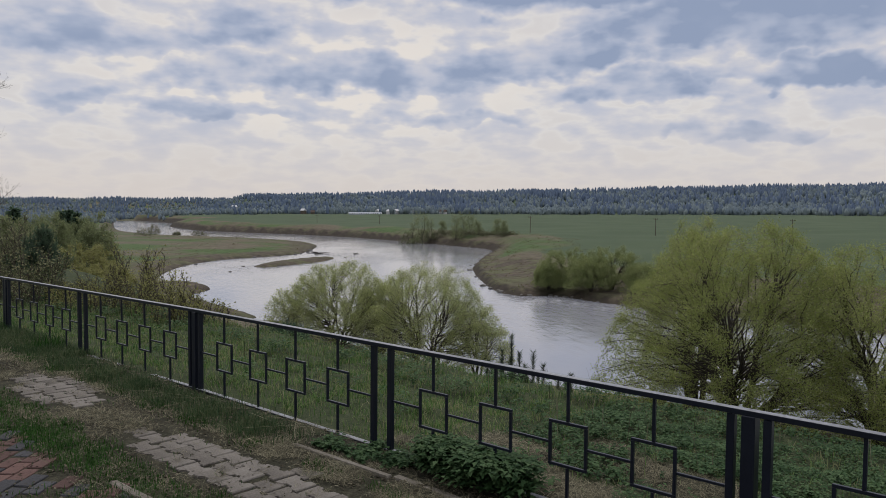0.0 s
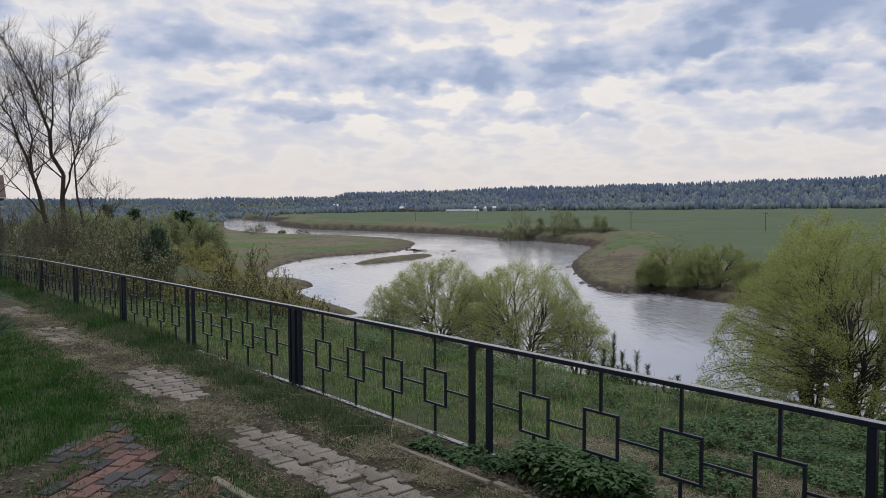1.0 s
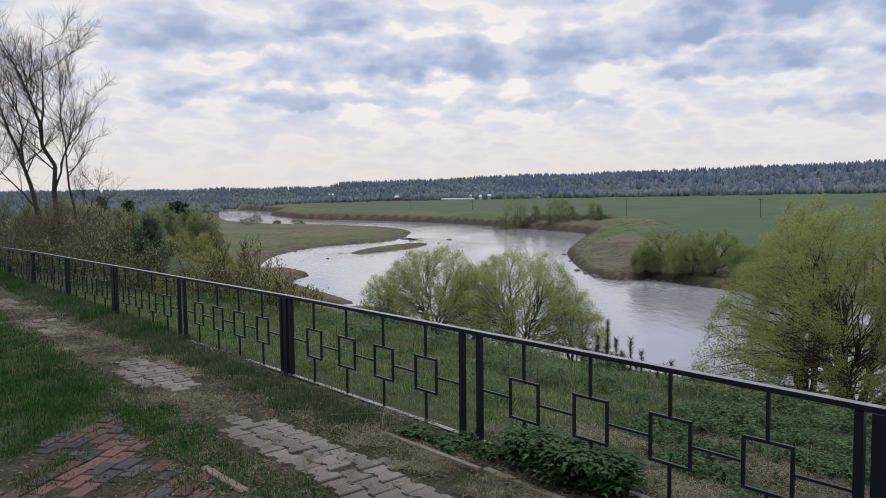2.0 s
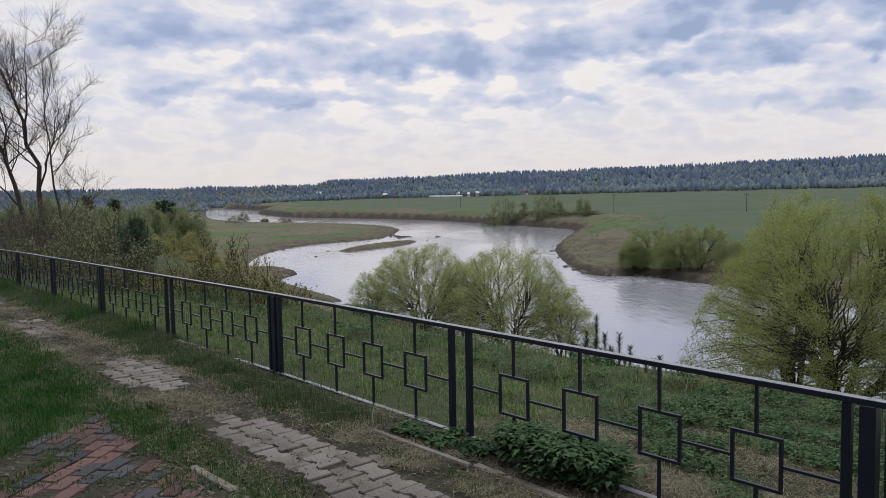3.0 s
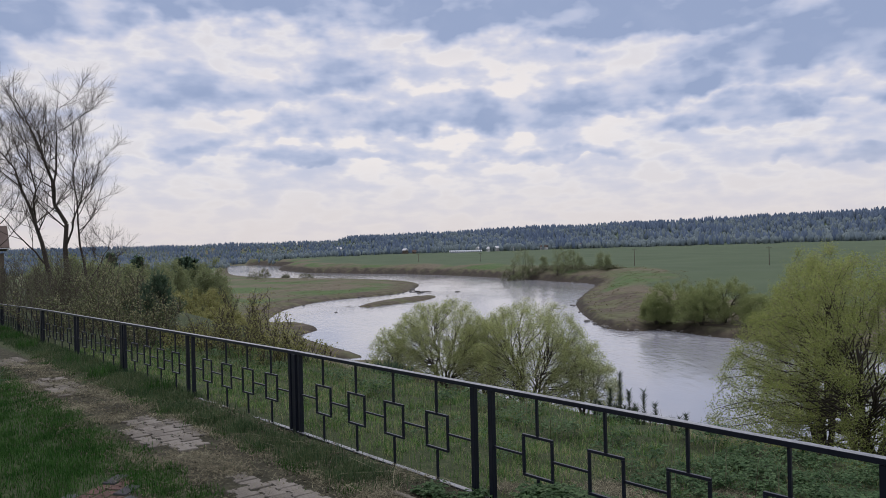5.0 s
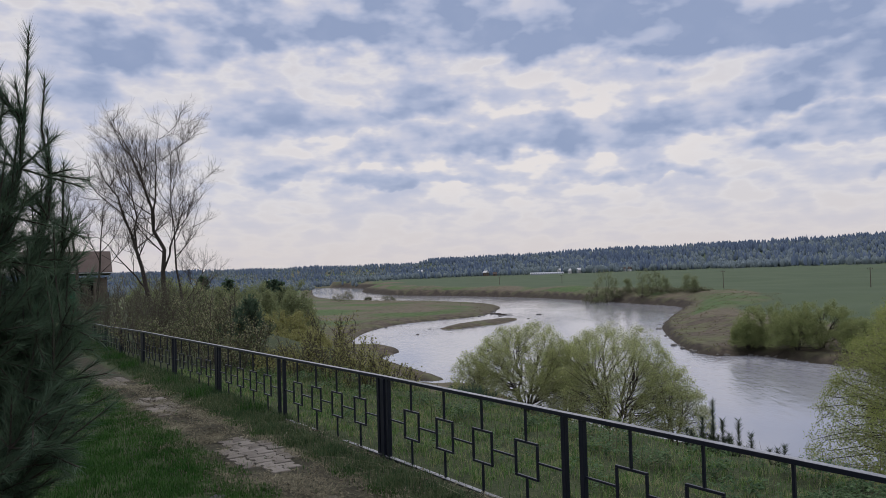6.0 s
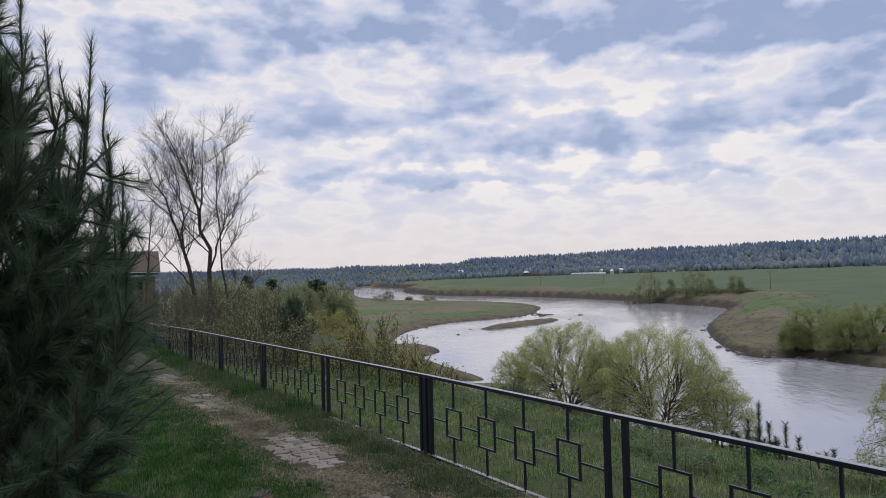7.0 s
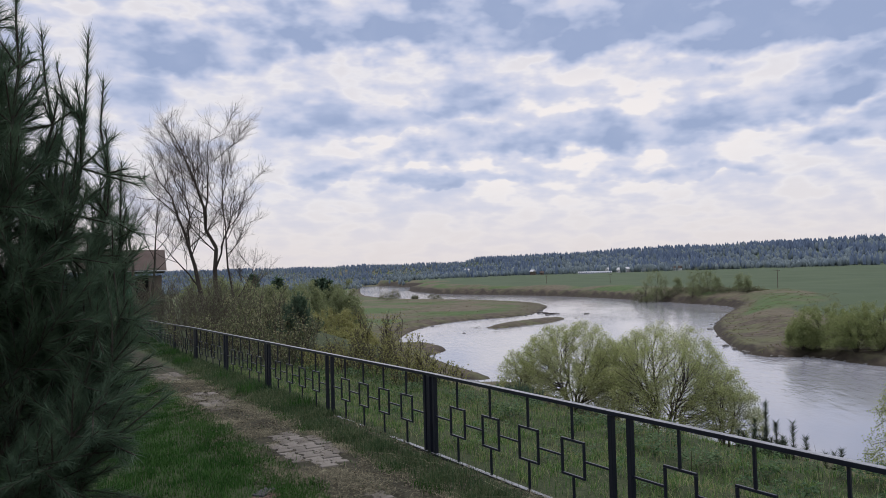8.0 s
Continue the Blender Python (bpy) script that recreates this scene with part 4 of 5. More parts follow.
bx, by = spot(-29.4, 26)
bz = height(bx, by)
bare_tree(201, (bx, by, bz), 7.0, 2.5, [((0, 0, -0.04), (-0.88, 0.1, 0.82), 0.32, 0.1), ((0.08, 0.05, 0.02), (-0.42, -0.1, 0.95), 0.45, 0.1), ((0.42, 0.1, -0.04), (0.18, 0.1, 0.84), -0.12, 0.05),
                                         ((0.12, 0, 0.30), (0.52, -0.2, 0.70), 0.12, 0.036), ((-0.14, 0.05, 0.38), (-0.62, 0.3, 0.93), 0.1, 0.04), ((-0.08, 0.02, 0.24), (-0.74, -0.3, 0.50), 0.0, 0.032),
                                         ((0.43, 0.1, 0.12), (0.58, 0.2, 0.32), 0.05, 0.026), ((0.10, 0.0, 0.52), (0.22, -0.3, 0.95), 0.05, 0.04)],
          "tall bare grey tree with several forked trunks")
bx, by = spot(-34.2, 34)
bare_tree(202, (bx, by, height(bx, by)), 5.6, 2.1, [((0, 0, -0.05), (-0.25, 0, 0.95), 0.1, 0.09), ((0.25, 0.1, -0.05), (0.55, 0, 0.85), 0.0, 0.07), ((-0.3, 0.1, -0.05), (-0.8, 0, 0.85), 0.1, 0.07)],
          "bare tree with a fan of thin limbs behind the shed", 9)


def shrub(seed, azm, dist, top, wide, per, mat=M_SHRUB, leaf=(0.06, 0.035), stems=12, levels=2, label="", upright=0.35, twig=0.005, kids=5, bark=M_BROWN):
    x, y, z, tall = reach(azm, dist, top)
    p = Plant(seed)
    rng = p.rng
    for i in range(stems):
        p.stem = i
        a = rng.uniform(0, 6.28)
        r = wide * math.sqrt(rng.uniform(0, 1)) * 0.6
        p.limb((r * math.cos(a), r * math.sin(a), -0.1), (math.cos(a) * upright, math.sin(a) * upright, 1), tall * rng.uniform(0.5, 1.0), 0.006 + 0.002 * tall, 0, levels, 0.2, 0.06, kids, 0.45, 0.45, 0.2, 5)
    return p.build("shrub", (x, y, z), label, "shrub", "shrubs behind the fence", bark, mat, per, 0.05, leaf, twig, "foliage", split=True)


# azimuth, distance, elevation of the top, half width, leaves, kind: bare brown, budding or thin upright
SHRUBS = ((-31.5, 23, 0.5, 1.6, 2.0, 0), (-30.4, 22, 0.6, 1.6, 2.0, 0), (-28.6, 22, 0.5, 1.6, 2.0, 0), (-27.4, 21, 0.0, 1.5, 2.2, 0), (-32.2, 27, 0.2, 1.2, 2.0, 0), (-28.8, 20.5, -0.4, 1.4, 2.0, 0), (-33.0, 25, 0.0, 1.4, 1.5, 0), (-26.4, 21, -0.8, 1.4, 2, 0),
          (-26.4, 18, -0.7, 0.9, 5, 1), (-25.4, 17.5, -0.3, 0.9, 6, 1), (-24.6, 17, -1.0, 0.8, 5, 1), (-27.6, 17, -1.6, 1.0, 4, 1), (-25.2, 15, -2.6, 0.9, 4, 1), (-29.4, 18, -1.9, 1.1, 3, 1), (-23.9, 15.5, -2.6, 0.7, 4, 1),
          (-20.8, 15, -4.2, 0.8, 3, 2), (-19.4, 14.5, -3.6, 0.7, 3, 2), (-18.1, 14, -4.0, 0.7, 2.5, 2), (-17.2, 14.5, -2.7, 0.4, 2.5, 2), (-16.2, 13.5, -3.7, 0.5, 2.5, 2), (-15.0, 13, -4.4, 0.6, 3, 2), (-13.4, 13, -4.9, 0.5, 2.5, 2), (-12.3, 12.5, -6.0, 0.5, 2.5, 2),
          (-17.4, 18, -5.8, 1.2, 2.5, 0), (-21.6, 17, -4.3, 1.1, 2.5, 0), (-20.2, 16.5, -4.7, 1.0, 2.5, 0), (-18.9, 16, -5.4, 1.0, 2.5, 0), (-13.0, 14, -7.4, 0.8, 2, 0), (-10.5, 16, -8.8, 1.0, 3, 0), (1.8, 11.5, -11.4, 0.7, 2.0, 0), (3.6, 11.2, -12.2, 0.6, 2.0, 0), (-6.0, 12.5, -10.4, 0.7, 2, 0))
for i, (azm, dist, top, wide, per, kind) in enumerate(SHRUBS):
    shrub(220 + i, azm, dist, top, wide, per * (0.8, 0.45, 0.4)[kind], (M_SHRUB, M_BUD, M_YELLOW)[kind], ((0.03, 0.022), (0.038, 0.03), (0.034, 0.026))[kind], (18, 10, 8)[kind],
          label=("leafless brown shrub on the slope behind the fence", "tall shrub dotted with pale opening buds behind the fence", "thin upright shrub with a few pale buds behind the fence")[kind], upright=(0.35, 0.25, 0.18)[kind], twig=(0.004, 0.0035, 0.0035)[kind], bark=(M_BROWN, M_DARKTWIG, M_DARKTWIG)[kind])


# ---------------------------------------------------------------- pines
def needles(rng, tips, density, length, width, open_=0.55):
    """Needles set all round each shoot: rows of x0 y0 z0 x1 y1 z1."""
    t = np.array(tips, float)
    a, c = t[:, :3], t[:, 3:6]
    d = c - a
    le = np.linalg.norm(d, axis=1)
    reps = np.maximum(4, (le * density).astype(int))
    k = np.repeat(np.arange(len(t)), reps)
    n = len(k)
    f = rng.uniform(0, 1, (n, 1))
    base = a[k] + d[k] * f
    dn = d[k] / np.maximum(le[k][:, None], 1e-6)
    side = rng.normal(size=(n, 3))
    side -= dn * (side * dn).sum(1, keepdims=True)
    side /= np.linalg.norm(side, axis=1, keepdims=True)
    w = rng.uniform(0.6, 1.2, (n, 1)) * open_
    out = dn * np.cos(w) + side * np.sin(w)
    q = np.cross(out, rng.normal(size=(n, 3)))
    q /= np.linalg.norm(q, axis=1, keepdims=True)
    L = length * rng.uniform(0.7, 1.15, (n, 1))
    tip = base + out * L
    tip[:, 2] -= 0.05 * L[:, 0]
    v = np.stack([base - q * width / 2, base + q * width / 2, tip], 1).reshape(-1, 3)
    return v, np.arange(3 * n).reshape(n, 3)


def pine(seed, at, tall, wide, label, group, whorls=8, density=520, nlen=0.065, nwid=0.0022, mat=M_NEEDLE, low=0.25, boughs=6, subs=5, name="pine_tree", leaders=(), skirts=()):
    rng = np.random.RandomState(seed)
    ob = holder(name, at, label, "tree", group)
    wood, tips = [], []
    steps = 8
    px, py = 0.0, 0.0
    for i in range(steps):
        qx, qy = px + rng.normal() * 0.01, py + rng.normal() * 0.01
        wood.append((px, py, -0.1 + tall * i / steps, qx, qy, -0.1 + tall * (i + 1) / steps, 0.013 * tall * (1 - i / steps) + 0.004, 0.013 * tall * (1 - (i + 1) / steps) + 0.004))
        px, py = qx, qy
    tips.append((px, py, tall - 0.45, px, py, tall))
    for k in range(whorls):
        h = tall * (low + (0.93 - low) * k / (whorls - 1))
        le = wide * (1 - 0.86 * (k / (whorls - 1)) ** 1.1)
        lots = max(3, int(round(boughs * (1 - 0.55 * k / whorls))))
        for j in range(lots):
            a = 6.283 * (j + rng.uniform(-0.3, 0.3)) / lots + k * 0.6
            d = np.array([math.cos(a), math.sin(a), 0.35 + 0.5 * k / whorls])
            p = np.array([0, 0, h + rng.normal() * 0.03])
            n = 5
            L = le * rng.uniform(0.75, 1.15)
            for q in range(n):
                d[2] += 0.16
                dd = d / np.linalg.norm(d)
                e = p + dd * L / n
                wood.append((*p, *e, 0.010 * (1 - q / n) * L + 0.003, 0.010 * (1 - (q + 1) / n) * L + 0.003))
                if q >= 1:
                    tips.append((*p, *e))
                    for _ in range(max(2, int(subs * (1 - 0.6 * k / whorls))) if q > 1 else 2):
                        s = rng.normal(size=3) * 0.65 + dd
                        s[2] += 0.45
                        s /= np.linalg.norm(s)
                        t = e + s * rng.uniform(0.12, 0.26) * (0.6 + 0.5 * L)
                        wood.append((*e, *t, 0.004, 0.002))
                        tips.append((*e, *t))
                p = e
            up = p + np.array([dd[0] * 0.25, dd[1] * 0.25, 1.0]) * rng.uniform(0.12, 0.24)
            wood.append((*p, *up, 0.004, 0.002))
            tips.append((*p, *up))
    # side branches that have turned up into long bristling leaders
    for tip in leaders:
        t = np.array(tip) - np.array(at)
        foot = np.array([t[0] * 0.15, t[1] * 0.15, t[2] - 1.25])
        line = arc(foot, t, (t[0] * 0.5 + rng.normal() * 0.06, t[1] * 0.5 + rng.normal() * 0.06, -0.15), 9)
        line[1:-1] += rng.normal(size=(8, 3)) * 0.012
        for q in range(9):
            wood.append((*line[q], *line[q + 1], 0.014 - 0.0013 * q, 0.0127 - 0.0013 * q))
            if q > 2:
                tips.append((*line[q], *line[q + 1]))
            if 1 < q < 8:
                for _ in range(8 if q < 6 else 5):
                    d = rng.normal(size=3) * 0.9 + np.array([0, 0, 0.75])
                    e = line[q] + d / np.linalg.norm(d) * rng.uniform(0.14, 0.34) * (1.3 - 0.11 * q)
                    wood.append((*line[q], *e, 0.004, 0.002))
                    tips.append((*line[q], *e))
    # long low boughs that spread over the grass
    for tip in skirts:
        t = np.array(tip) - np.array(at)
        line = arc((0, 0, t[2] * 0.6 + 0.1), t, (0, 0, -0.06), 10)
        line[1:-1] += rng.normal(size=(9, 3)) * 0.012
        for q in range(10):
            wood.append((*line[q], *line[q + 1], 0.013 - 0.001 * q, 0.012 - 0.001 * q))
            if q < 5:
                continue
            tips.append((*line[q], *line[q + 1]))
            for _ in range(4):
                d = (line[q + 1] - line[q]) / np.linalg.norm(line[q + 1] - line[q]) * 0.8 + rng.normal(size=3) * 0.55 + np.array([0, 0, 0.15])
                e = line[q] + d / np.linalg.norm(d) * rng.uniform(0.1, 0.28)
                wood.append((*line[q], *e, 0.004, 0.002))
                tips.append((*line[q], *e))
    v, f = tubes(wood, 5)
    sheet("trunk", v, f, M_BARK, ob, smooth=True)
    v, f = needles(rng, tips, density, nlen, nwid)
    tagged(sheet("needle_cover", v, f, mat, ob), kind="stuff")
    return ob


def aloft(azimuth, dist, elevation):
    x, y = spot(azimuth, dist)
    return x, y, 1.66 + dist * math.tan(radians(elevation))


TIPS = [aloft(a, d, e) for a, d, e in ((-38.4, 2.9, 16.7), (-41.3, 2.9, 16.6), (-37.4, 3.0, 13.8), (-40.3, 3.1, 14.6), (-42.8, 2.8, 20.0), (-38.9, 2.9, 11.6), (-37.3, 3.0, 10.6), (-36.3, 3.0, 8.4), (-37.6, 3.1, 7.2),
                                       (-39.8, 2.8, 9.2), (-36.0, 3.0, 5.2), (-37.0, 2.9, 4.0), (-36.0, 3.0, 2.6), (-37.6, 2.8, 0.8), (-38.6, 2.8, 2.6))]
BOUGHS = [aloft(a, d, e) for a, d, e in ((-36.4, 2.7, -10.4), (-37.6, 2.6, -8.4), (-40.5, 2.5, -11.0))]
x, y = spot(-46.5, 3.0)
pine(301, (x, y, height(x, y)), 2.95, 0.46, "dark green young pine with long needles beside the path", "pines beside the path", 11, 640, 0.072, 0.0022, low=0.42, boughs=8, subs=7, leaders=TIPS, skirts=BOUGHS)
x, y = spot(-52, 3.3)
pine(302, (x, y, height(x, y)), 3.6, 0.62, "dark green young pine with long needles beside the path", "pines beside the path", 12, 420, low=0.1, boughs=8, subs=7, nwid=0.003)
for i, (azm, dist, top, wide) in enumerate(((-22.9, 16.5, -1.6, 0.5), (-23.6, 17.5, -2.3, 0.5), (-6.6, 13, -9.3, 0.4))):
    x, y, z, tall = reach(azm, dist, top)
    pine(310 + i, (x, y, z), tall, wide, "young pine with upright candles below the fence", "young pines behind the fence", 8, 190, 0.09, 0.007, M_NEEDLE, boughs=6, subs=4)
def candle_pine(seed, at, tall):
    """A small pine of a few upright shoots thickly set with short needles."""
    rng = np.random.RandomState(seed)
    ob = holder("small_pine", at, "small pine with bristling upright shoots below the terrace", "tree", "small pines on the slope")
    wood, tips = [], []
    for k in range(10):
        a, r = rng.uniform(0, 6.283), (0.0 if k == 0 else rng.uniform(0.15, 0.5))
        top = tall * (1.0 if k == 0 else rng.uniform(0.6, 0.93))
        o = np.array([0, 0, -0.1 if k == 0 else top * rng.uniform(0.15, 0.4)])
        e = np.array([math.cos(a) * r, math.sin(a) * r, top])
        line = arc(o, e, (e[0] * 0.55, e[1] * 0.55, -0.05 * tall), 8)
        for q in range(8):
            wood.append((*line[q], *line[q + 1], 0.014 - 0.0013 * q, 0.0127 - 0.0013 * q))
            if q > 1:
                tips.append((*line[q], *line[q + 1]))
            if 1 < q < 7:
                for _ in range(2):
                    d = rng.normal(size=3) * 0.6 + np.array([0, 0, 0.8])
                    t = line[q] + d / np.linalg.norm(d) * rng.uniform(0.06, 0.16)
                    wood.append((*line[q], *t, 0.003, 0.002))
                    tips.append((*line[q], *t))
    v, f = tubes(wood, 5)
    sheet("trunk", v, f, M_BARK, ob, smooth=True)
    v, f = needles(rng, tips, 650, 0.11, 0.0065, 0.8)
    tagged(sheet("needle_cover", v, f, M_NEEDLE_Y, ob), kind="stuff")


for i, (azm, dist, top) in enumerate(((10.9, 13, -9.4), (10.2, 13.2, -10.6), (12.6, 12.6, -10.7), (13.4, 12.4, -11.6), (9.4, 13, -11.5))):
    x, y, z, tall = reach(azm, dist, top)
    candle_pine(320 + i, (x, y, z), tall)


# ---------------------------------------------------------------- distance
def far_forest():
    rng = np.random.RandomState(7)
    V = {0: [], 1: []}
    F = {0: [], 1: []}
    count = {0: 0, 1: 0}
    many = 19000
    az_ = rng.uniform(-52, 52, many)
    dist = 1010 + 560 * rng.uniform(0, 1, many) ** 0.9
    dist = dist + 26 * np.abs(wave(az_, 0 * az_, 7.0, 23)) + 12 * np.abs(wave(az_, 0 * az_, 1.6, 24))
    x, y = dist * np.sin(np.radians(az_)), dist * np.cos(np.radians(az_))
    z = terrain(x, y)[0]
    # woods that come down to the valley floor on the home side
    wa, wd = rng.uniform(-42, -8.5, 4200), 1010 - 460 * rng.uniform(0, 1, 4200) ** 1.6
    ux, uy = wd * np.sin(np.radians(wa)), wd * np.cos(np.radians(wa))
    ok = ~inside(ux, uy, RIVER) & (wd > np.interp(wa, [-22, -15, -8.5], [560, 740, 960])) & (wave(ux, uy, 120, 25) > -0.35)
    az_, dist, x, y = np.append(az_, wa[ok]), np.append(dist, wd[ok]), np.append(x, ux[ok]), np.append(y, uy[ok])
    z = np.append(z, terrain(ux[ok], uy[ok])[0])
    for i in range(len(x)):
        near = max(0.0, (dist[i] - 1010) / 560)
        clump = wave(np.array([x[i]]), np.array([y[i]]), 170, 21)[0]
        con = rng.uniform() < 0.05 + 0.62 * near + 0.45 * clump
        k = 0 if con else 1
        tall = (rng.uniform(9, 15) if con else rng.uniform(5, 12)) * (1 + 0.15 * clump) * float(np.interp(az_[i], [-14, 2], [0.55, 1.0]))
        wide = tall * (rng.uniform(0.13, 0.22) if con else rng.uniform(0.22, 0.42))
        # rings of an uneven spire or a lumpy crown
        prof = ((0.1, 0.8), (0.45, 1.0), (0.8, 0.6), (1.0, 0.16)) if con else ((0.03, 0.5), (0.4, 1.0), (0.75, 0.75), (1.0, 0.2))
        n = 5
        a = np.arange(n) * 6.283 / n + rng.uniform(0, 6.28)
        rows = []
        for h, r in prof:
            rr = wide * r * rng.uniform(0.5, 1.45, n)
            rows.append(np.stack([x[i] + np.cos(a) * rr, y[i] + np.sin(a) * rr, z[i] - 0.5 + tall * h + rng.normal(size=n) * tall * 0.05], 1))
        v = np.concatenate(rows)
        m = len(prof)
        q, c = np.meshgrid(np.arange(n), np.arange(m - 1))
        q, c = q.ravel(), c.ravel()
        f = np.stack([c * n + q, c * n + (q + 1) % n, (c + 1) * n + (q + 1) % n, (c + 1) * n + q], 1)
        V[k].append(v)
        F[k].append(f + count[k])
        count[k] += len(v)
    for k, name, mat, label in ((0, "conifer_forest", M_CONIFER_HAZE, "conifer forest along the far ridge, tinted blue-grey for haze"), (1, "leafy_forest", M_DECID_HAZE, "leafy woods along the field's far edge, tinted blue-grey for haze")):
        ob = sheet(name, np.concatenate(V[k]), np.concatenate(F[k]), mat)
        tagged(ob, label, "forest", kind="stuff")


far_forest()


def house(azm, dist, long, tall, deep, rz, roofmat=M_ROOFT, wallmat=M_WHITE, label="small white village house under a dark gable roof", name="house"):
    x, y = spot(azm, dist)
    ob = holder(name, (x, y, height(x, y)), label, "house", "village houses", rz)
    bm = bars((-long / 2, long / 2, -deep / 2, deep / 2, -1, tall), bevel=0.02)
    part("wall", bm, wallmat, ob)
    bm = bmesh.new()
    e, r = 0.5, deep * 0.42
    pts = [(-long / 2 - e, -deep / 2 - e, tall - 0.2), (long / 2 + e, -deep / 2 - e, tall - 0.2), (long / 2 + e, 0, tall + r), (-long / 2 - e, 0, tall + r), (-long / 2 - e, deep / 2 + e, tall - 0.2), (long / 2 + e, deep / 2 + e, tall - 0.2)]
    vs = [bm.verts.new(p) for p in pts]
    for q in ((0, 1, 2, 3), (3, 2, 5, 4), (0, 3, 4), (1, 5, 2), (0, 4, 5, 1)):
        bm.faces.new([vs[i] for i in q])
    bmesh.ops.recalc_face_normals(bm, faces=bm.faces)
    part("roof", bm, roofmat, ob)
    for i in range(int(long // 3)):
        cx = -long / 2 + 1.5 + i * 3
        win = part("window", bars((cx - 0.6, cx + 0.6, -deep / 2 - 0.05, -deep / 2 - 0.005, 0.9, 2.2), bevel=0.01), M_WOOD, ob)
        part("pane", bars((cx - 0.5, cx + 0.5, -deep / 2 - 0.07, -deep / 2 - 0.052, 1.0, 2.1), bevel=0.005), M_DARK, win)
    return ob


rng = np.random.RandomState(3)
for azm, long in ((0.6, 12), (1.6, 10), (2.1, 9), (3.0, 11), (3.5, 8), (4.9, 12), (5.6, 14), (6.4, 9), (7.6, 8), (8.3, 9), (9.3, 8), (-5.0, 8), (-4.2, 9)):
    house(azm + rng.uniform(-0.2, 0.2), 1030 + rng.uniform(-15, 60), long * rng.uniform(0.5, 0.85), rng.uniform(2.5, 5), 6, rng.uniform(-60, 60),
          (M_ROOFT, M_GREY, M_WHITE)[rng.randint(3)], (M_WHITE, M_WHITE, M_WOOD)[rng.randint(3)], "small village house half hidden by trees")
house(-0.4, 985, 42, 1.4, 4, 3, M_FILM, M_FILM, "long low white greenhouse at the field's edge", "greenhouse")
house(-10.0, 1180, 7, 5, 6, 20, M_WHITE, M_WHITE, "white house standing clear on the wooded ridge")
house(-22.9, 128, 6, 1.9, 4, 10, M_WOOD, M_WOOD, "low grey wooden shed among the meadow trees", "meadow_shed")


def pole(azm, dist, top):
    x, y, z, tall = reach(azm, dist, top)
    ob = holder("power_pole", (x, y, z), "thin wooden power pole standing in the field", "pole", "power poles across the field")
    v, f = tubes([(0, 0, -0.5, 0, 0, tall, 0.16, 0.11)], 8)
    sheet("mast", v, f, M_WOOD, ob)
    arm = part("crossarm", bars((-0.9, 0.9, -0.06, 0.06, tall - 0.6, tall - 0.45)), M_WOOD, ob)
    for q in (-0.7, 0.7):
        part("insulator", bars((q - 0.06, q + 0.06, -0.05, 0.05, tall - 0.44, tall - 0.2), bevel=0.01), M_DARK, arm)


for azm, dist, top in ((21.35, 280, -0.3), (12.16, 300, -0.25), (0.7, 430, -0.3), (-4.0, 460, -0.3), (30.5, 270, -0.3)):
    pole(azm, dist, top)


# ---------------------------------------------------------------- shed at the terrace's end
def old_shed():
    x, y = spot(-35.1, 36)
    g0 = height(x, y)
    ob = holder("garden_shed", (x, y, g0), "old garden shed with green boards and a rusty brown roof", "shed", "", 35)
    n = 12
    for i in range(n):
        x0 = -1.6 + i * 3.2 / n
        if 8 <= i <= 9:
            continue
        part("board", bars((x0 + 0.004, x0 + 3.2 / n - 0.004, -1.2, -1.17, -0.3, 1.55 if i > 7 else 1.75), bevel=0.004), M_GREEN if i < 8 else M_WOOD, ob)
    # near-black panel stands in for the shade inside the open door
    part("doorway_shade", bars((-1.6 + 8 * 3.2 / n, -1.6 + 10 * 3.2 / n, -1.1, -1.05, -0.3, 1.5)), M_DARK, ob)
    part("side_wall", bars((1.57, 1.6, -1.165, 1.2, -0.3, 1.6)), M_WOOD, ob)
    part("side_wall", bars((-1.6, -1.57, -1.165, 1.2, -0.3, 1.6)), M_WOOD, ob)
    part("back_wall", bars((-1.565, 1.565, 1.17, 1.2, -0.3, 1.6)), M_WOOD, ob)
    bm = bars((-1.8, 1.85, -1.5, -1.2, 1.76, 1.8), bevel=0.01)
    part("eave_sheet", bm, M_WHITE, ob, "pale sheet under the eave")
    bm = bmesh.new()
    vs = [bm.verts.new(p) for p in ((-1.8, -1.3, 1.82), (1.8, -1.3, 1.82), (1.8, 0.2, 2.75), (-1.8, 0.2, 2.75), (-1.8, 1.4, 1.7), (1.8, 1.4, 1.7))]
    for q in ((0, 1, 2, 3), (3, 2, 5, 4), (0, 3, 4), (1, 5, 2), (0, 4, 5, 1)):
        bm.faces.new([vs[i] for i in q])
    bmesh.ops.recalc_face_normals(bm, faces=bm.faces)
    part("roof", bm, M_ROOFT, ob)


old_shed()


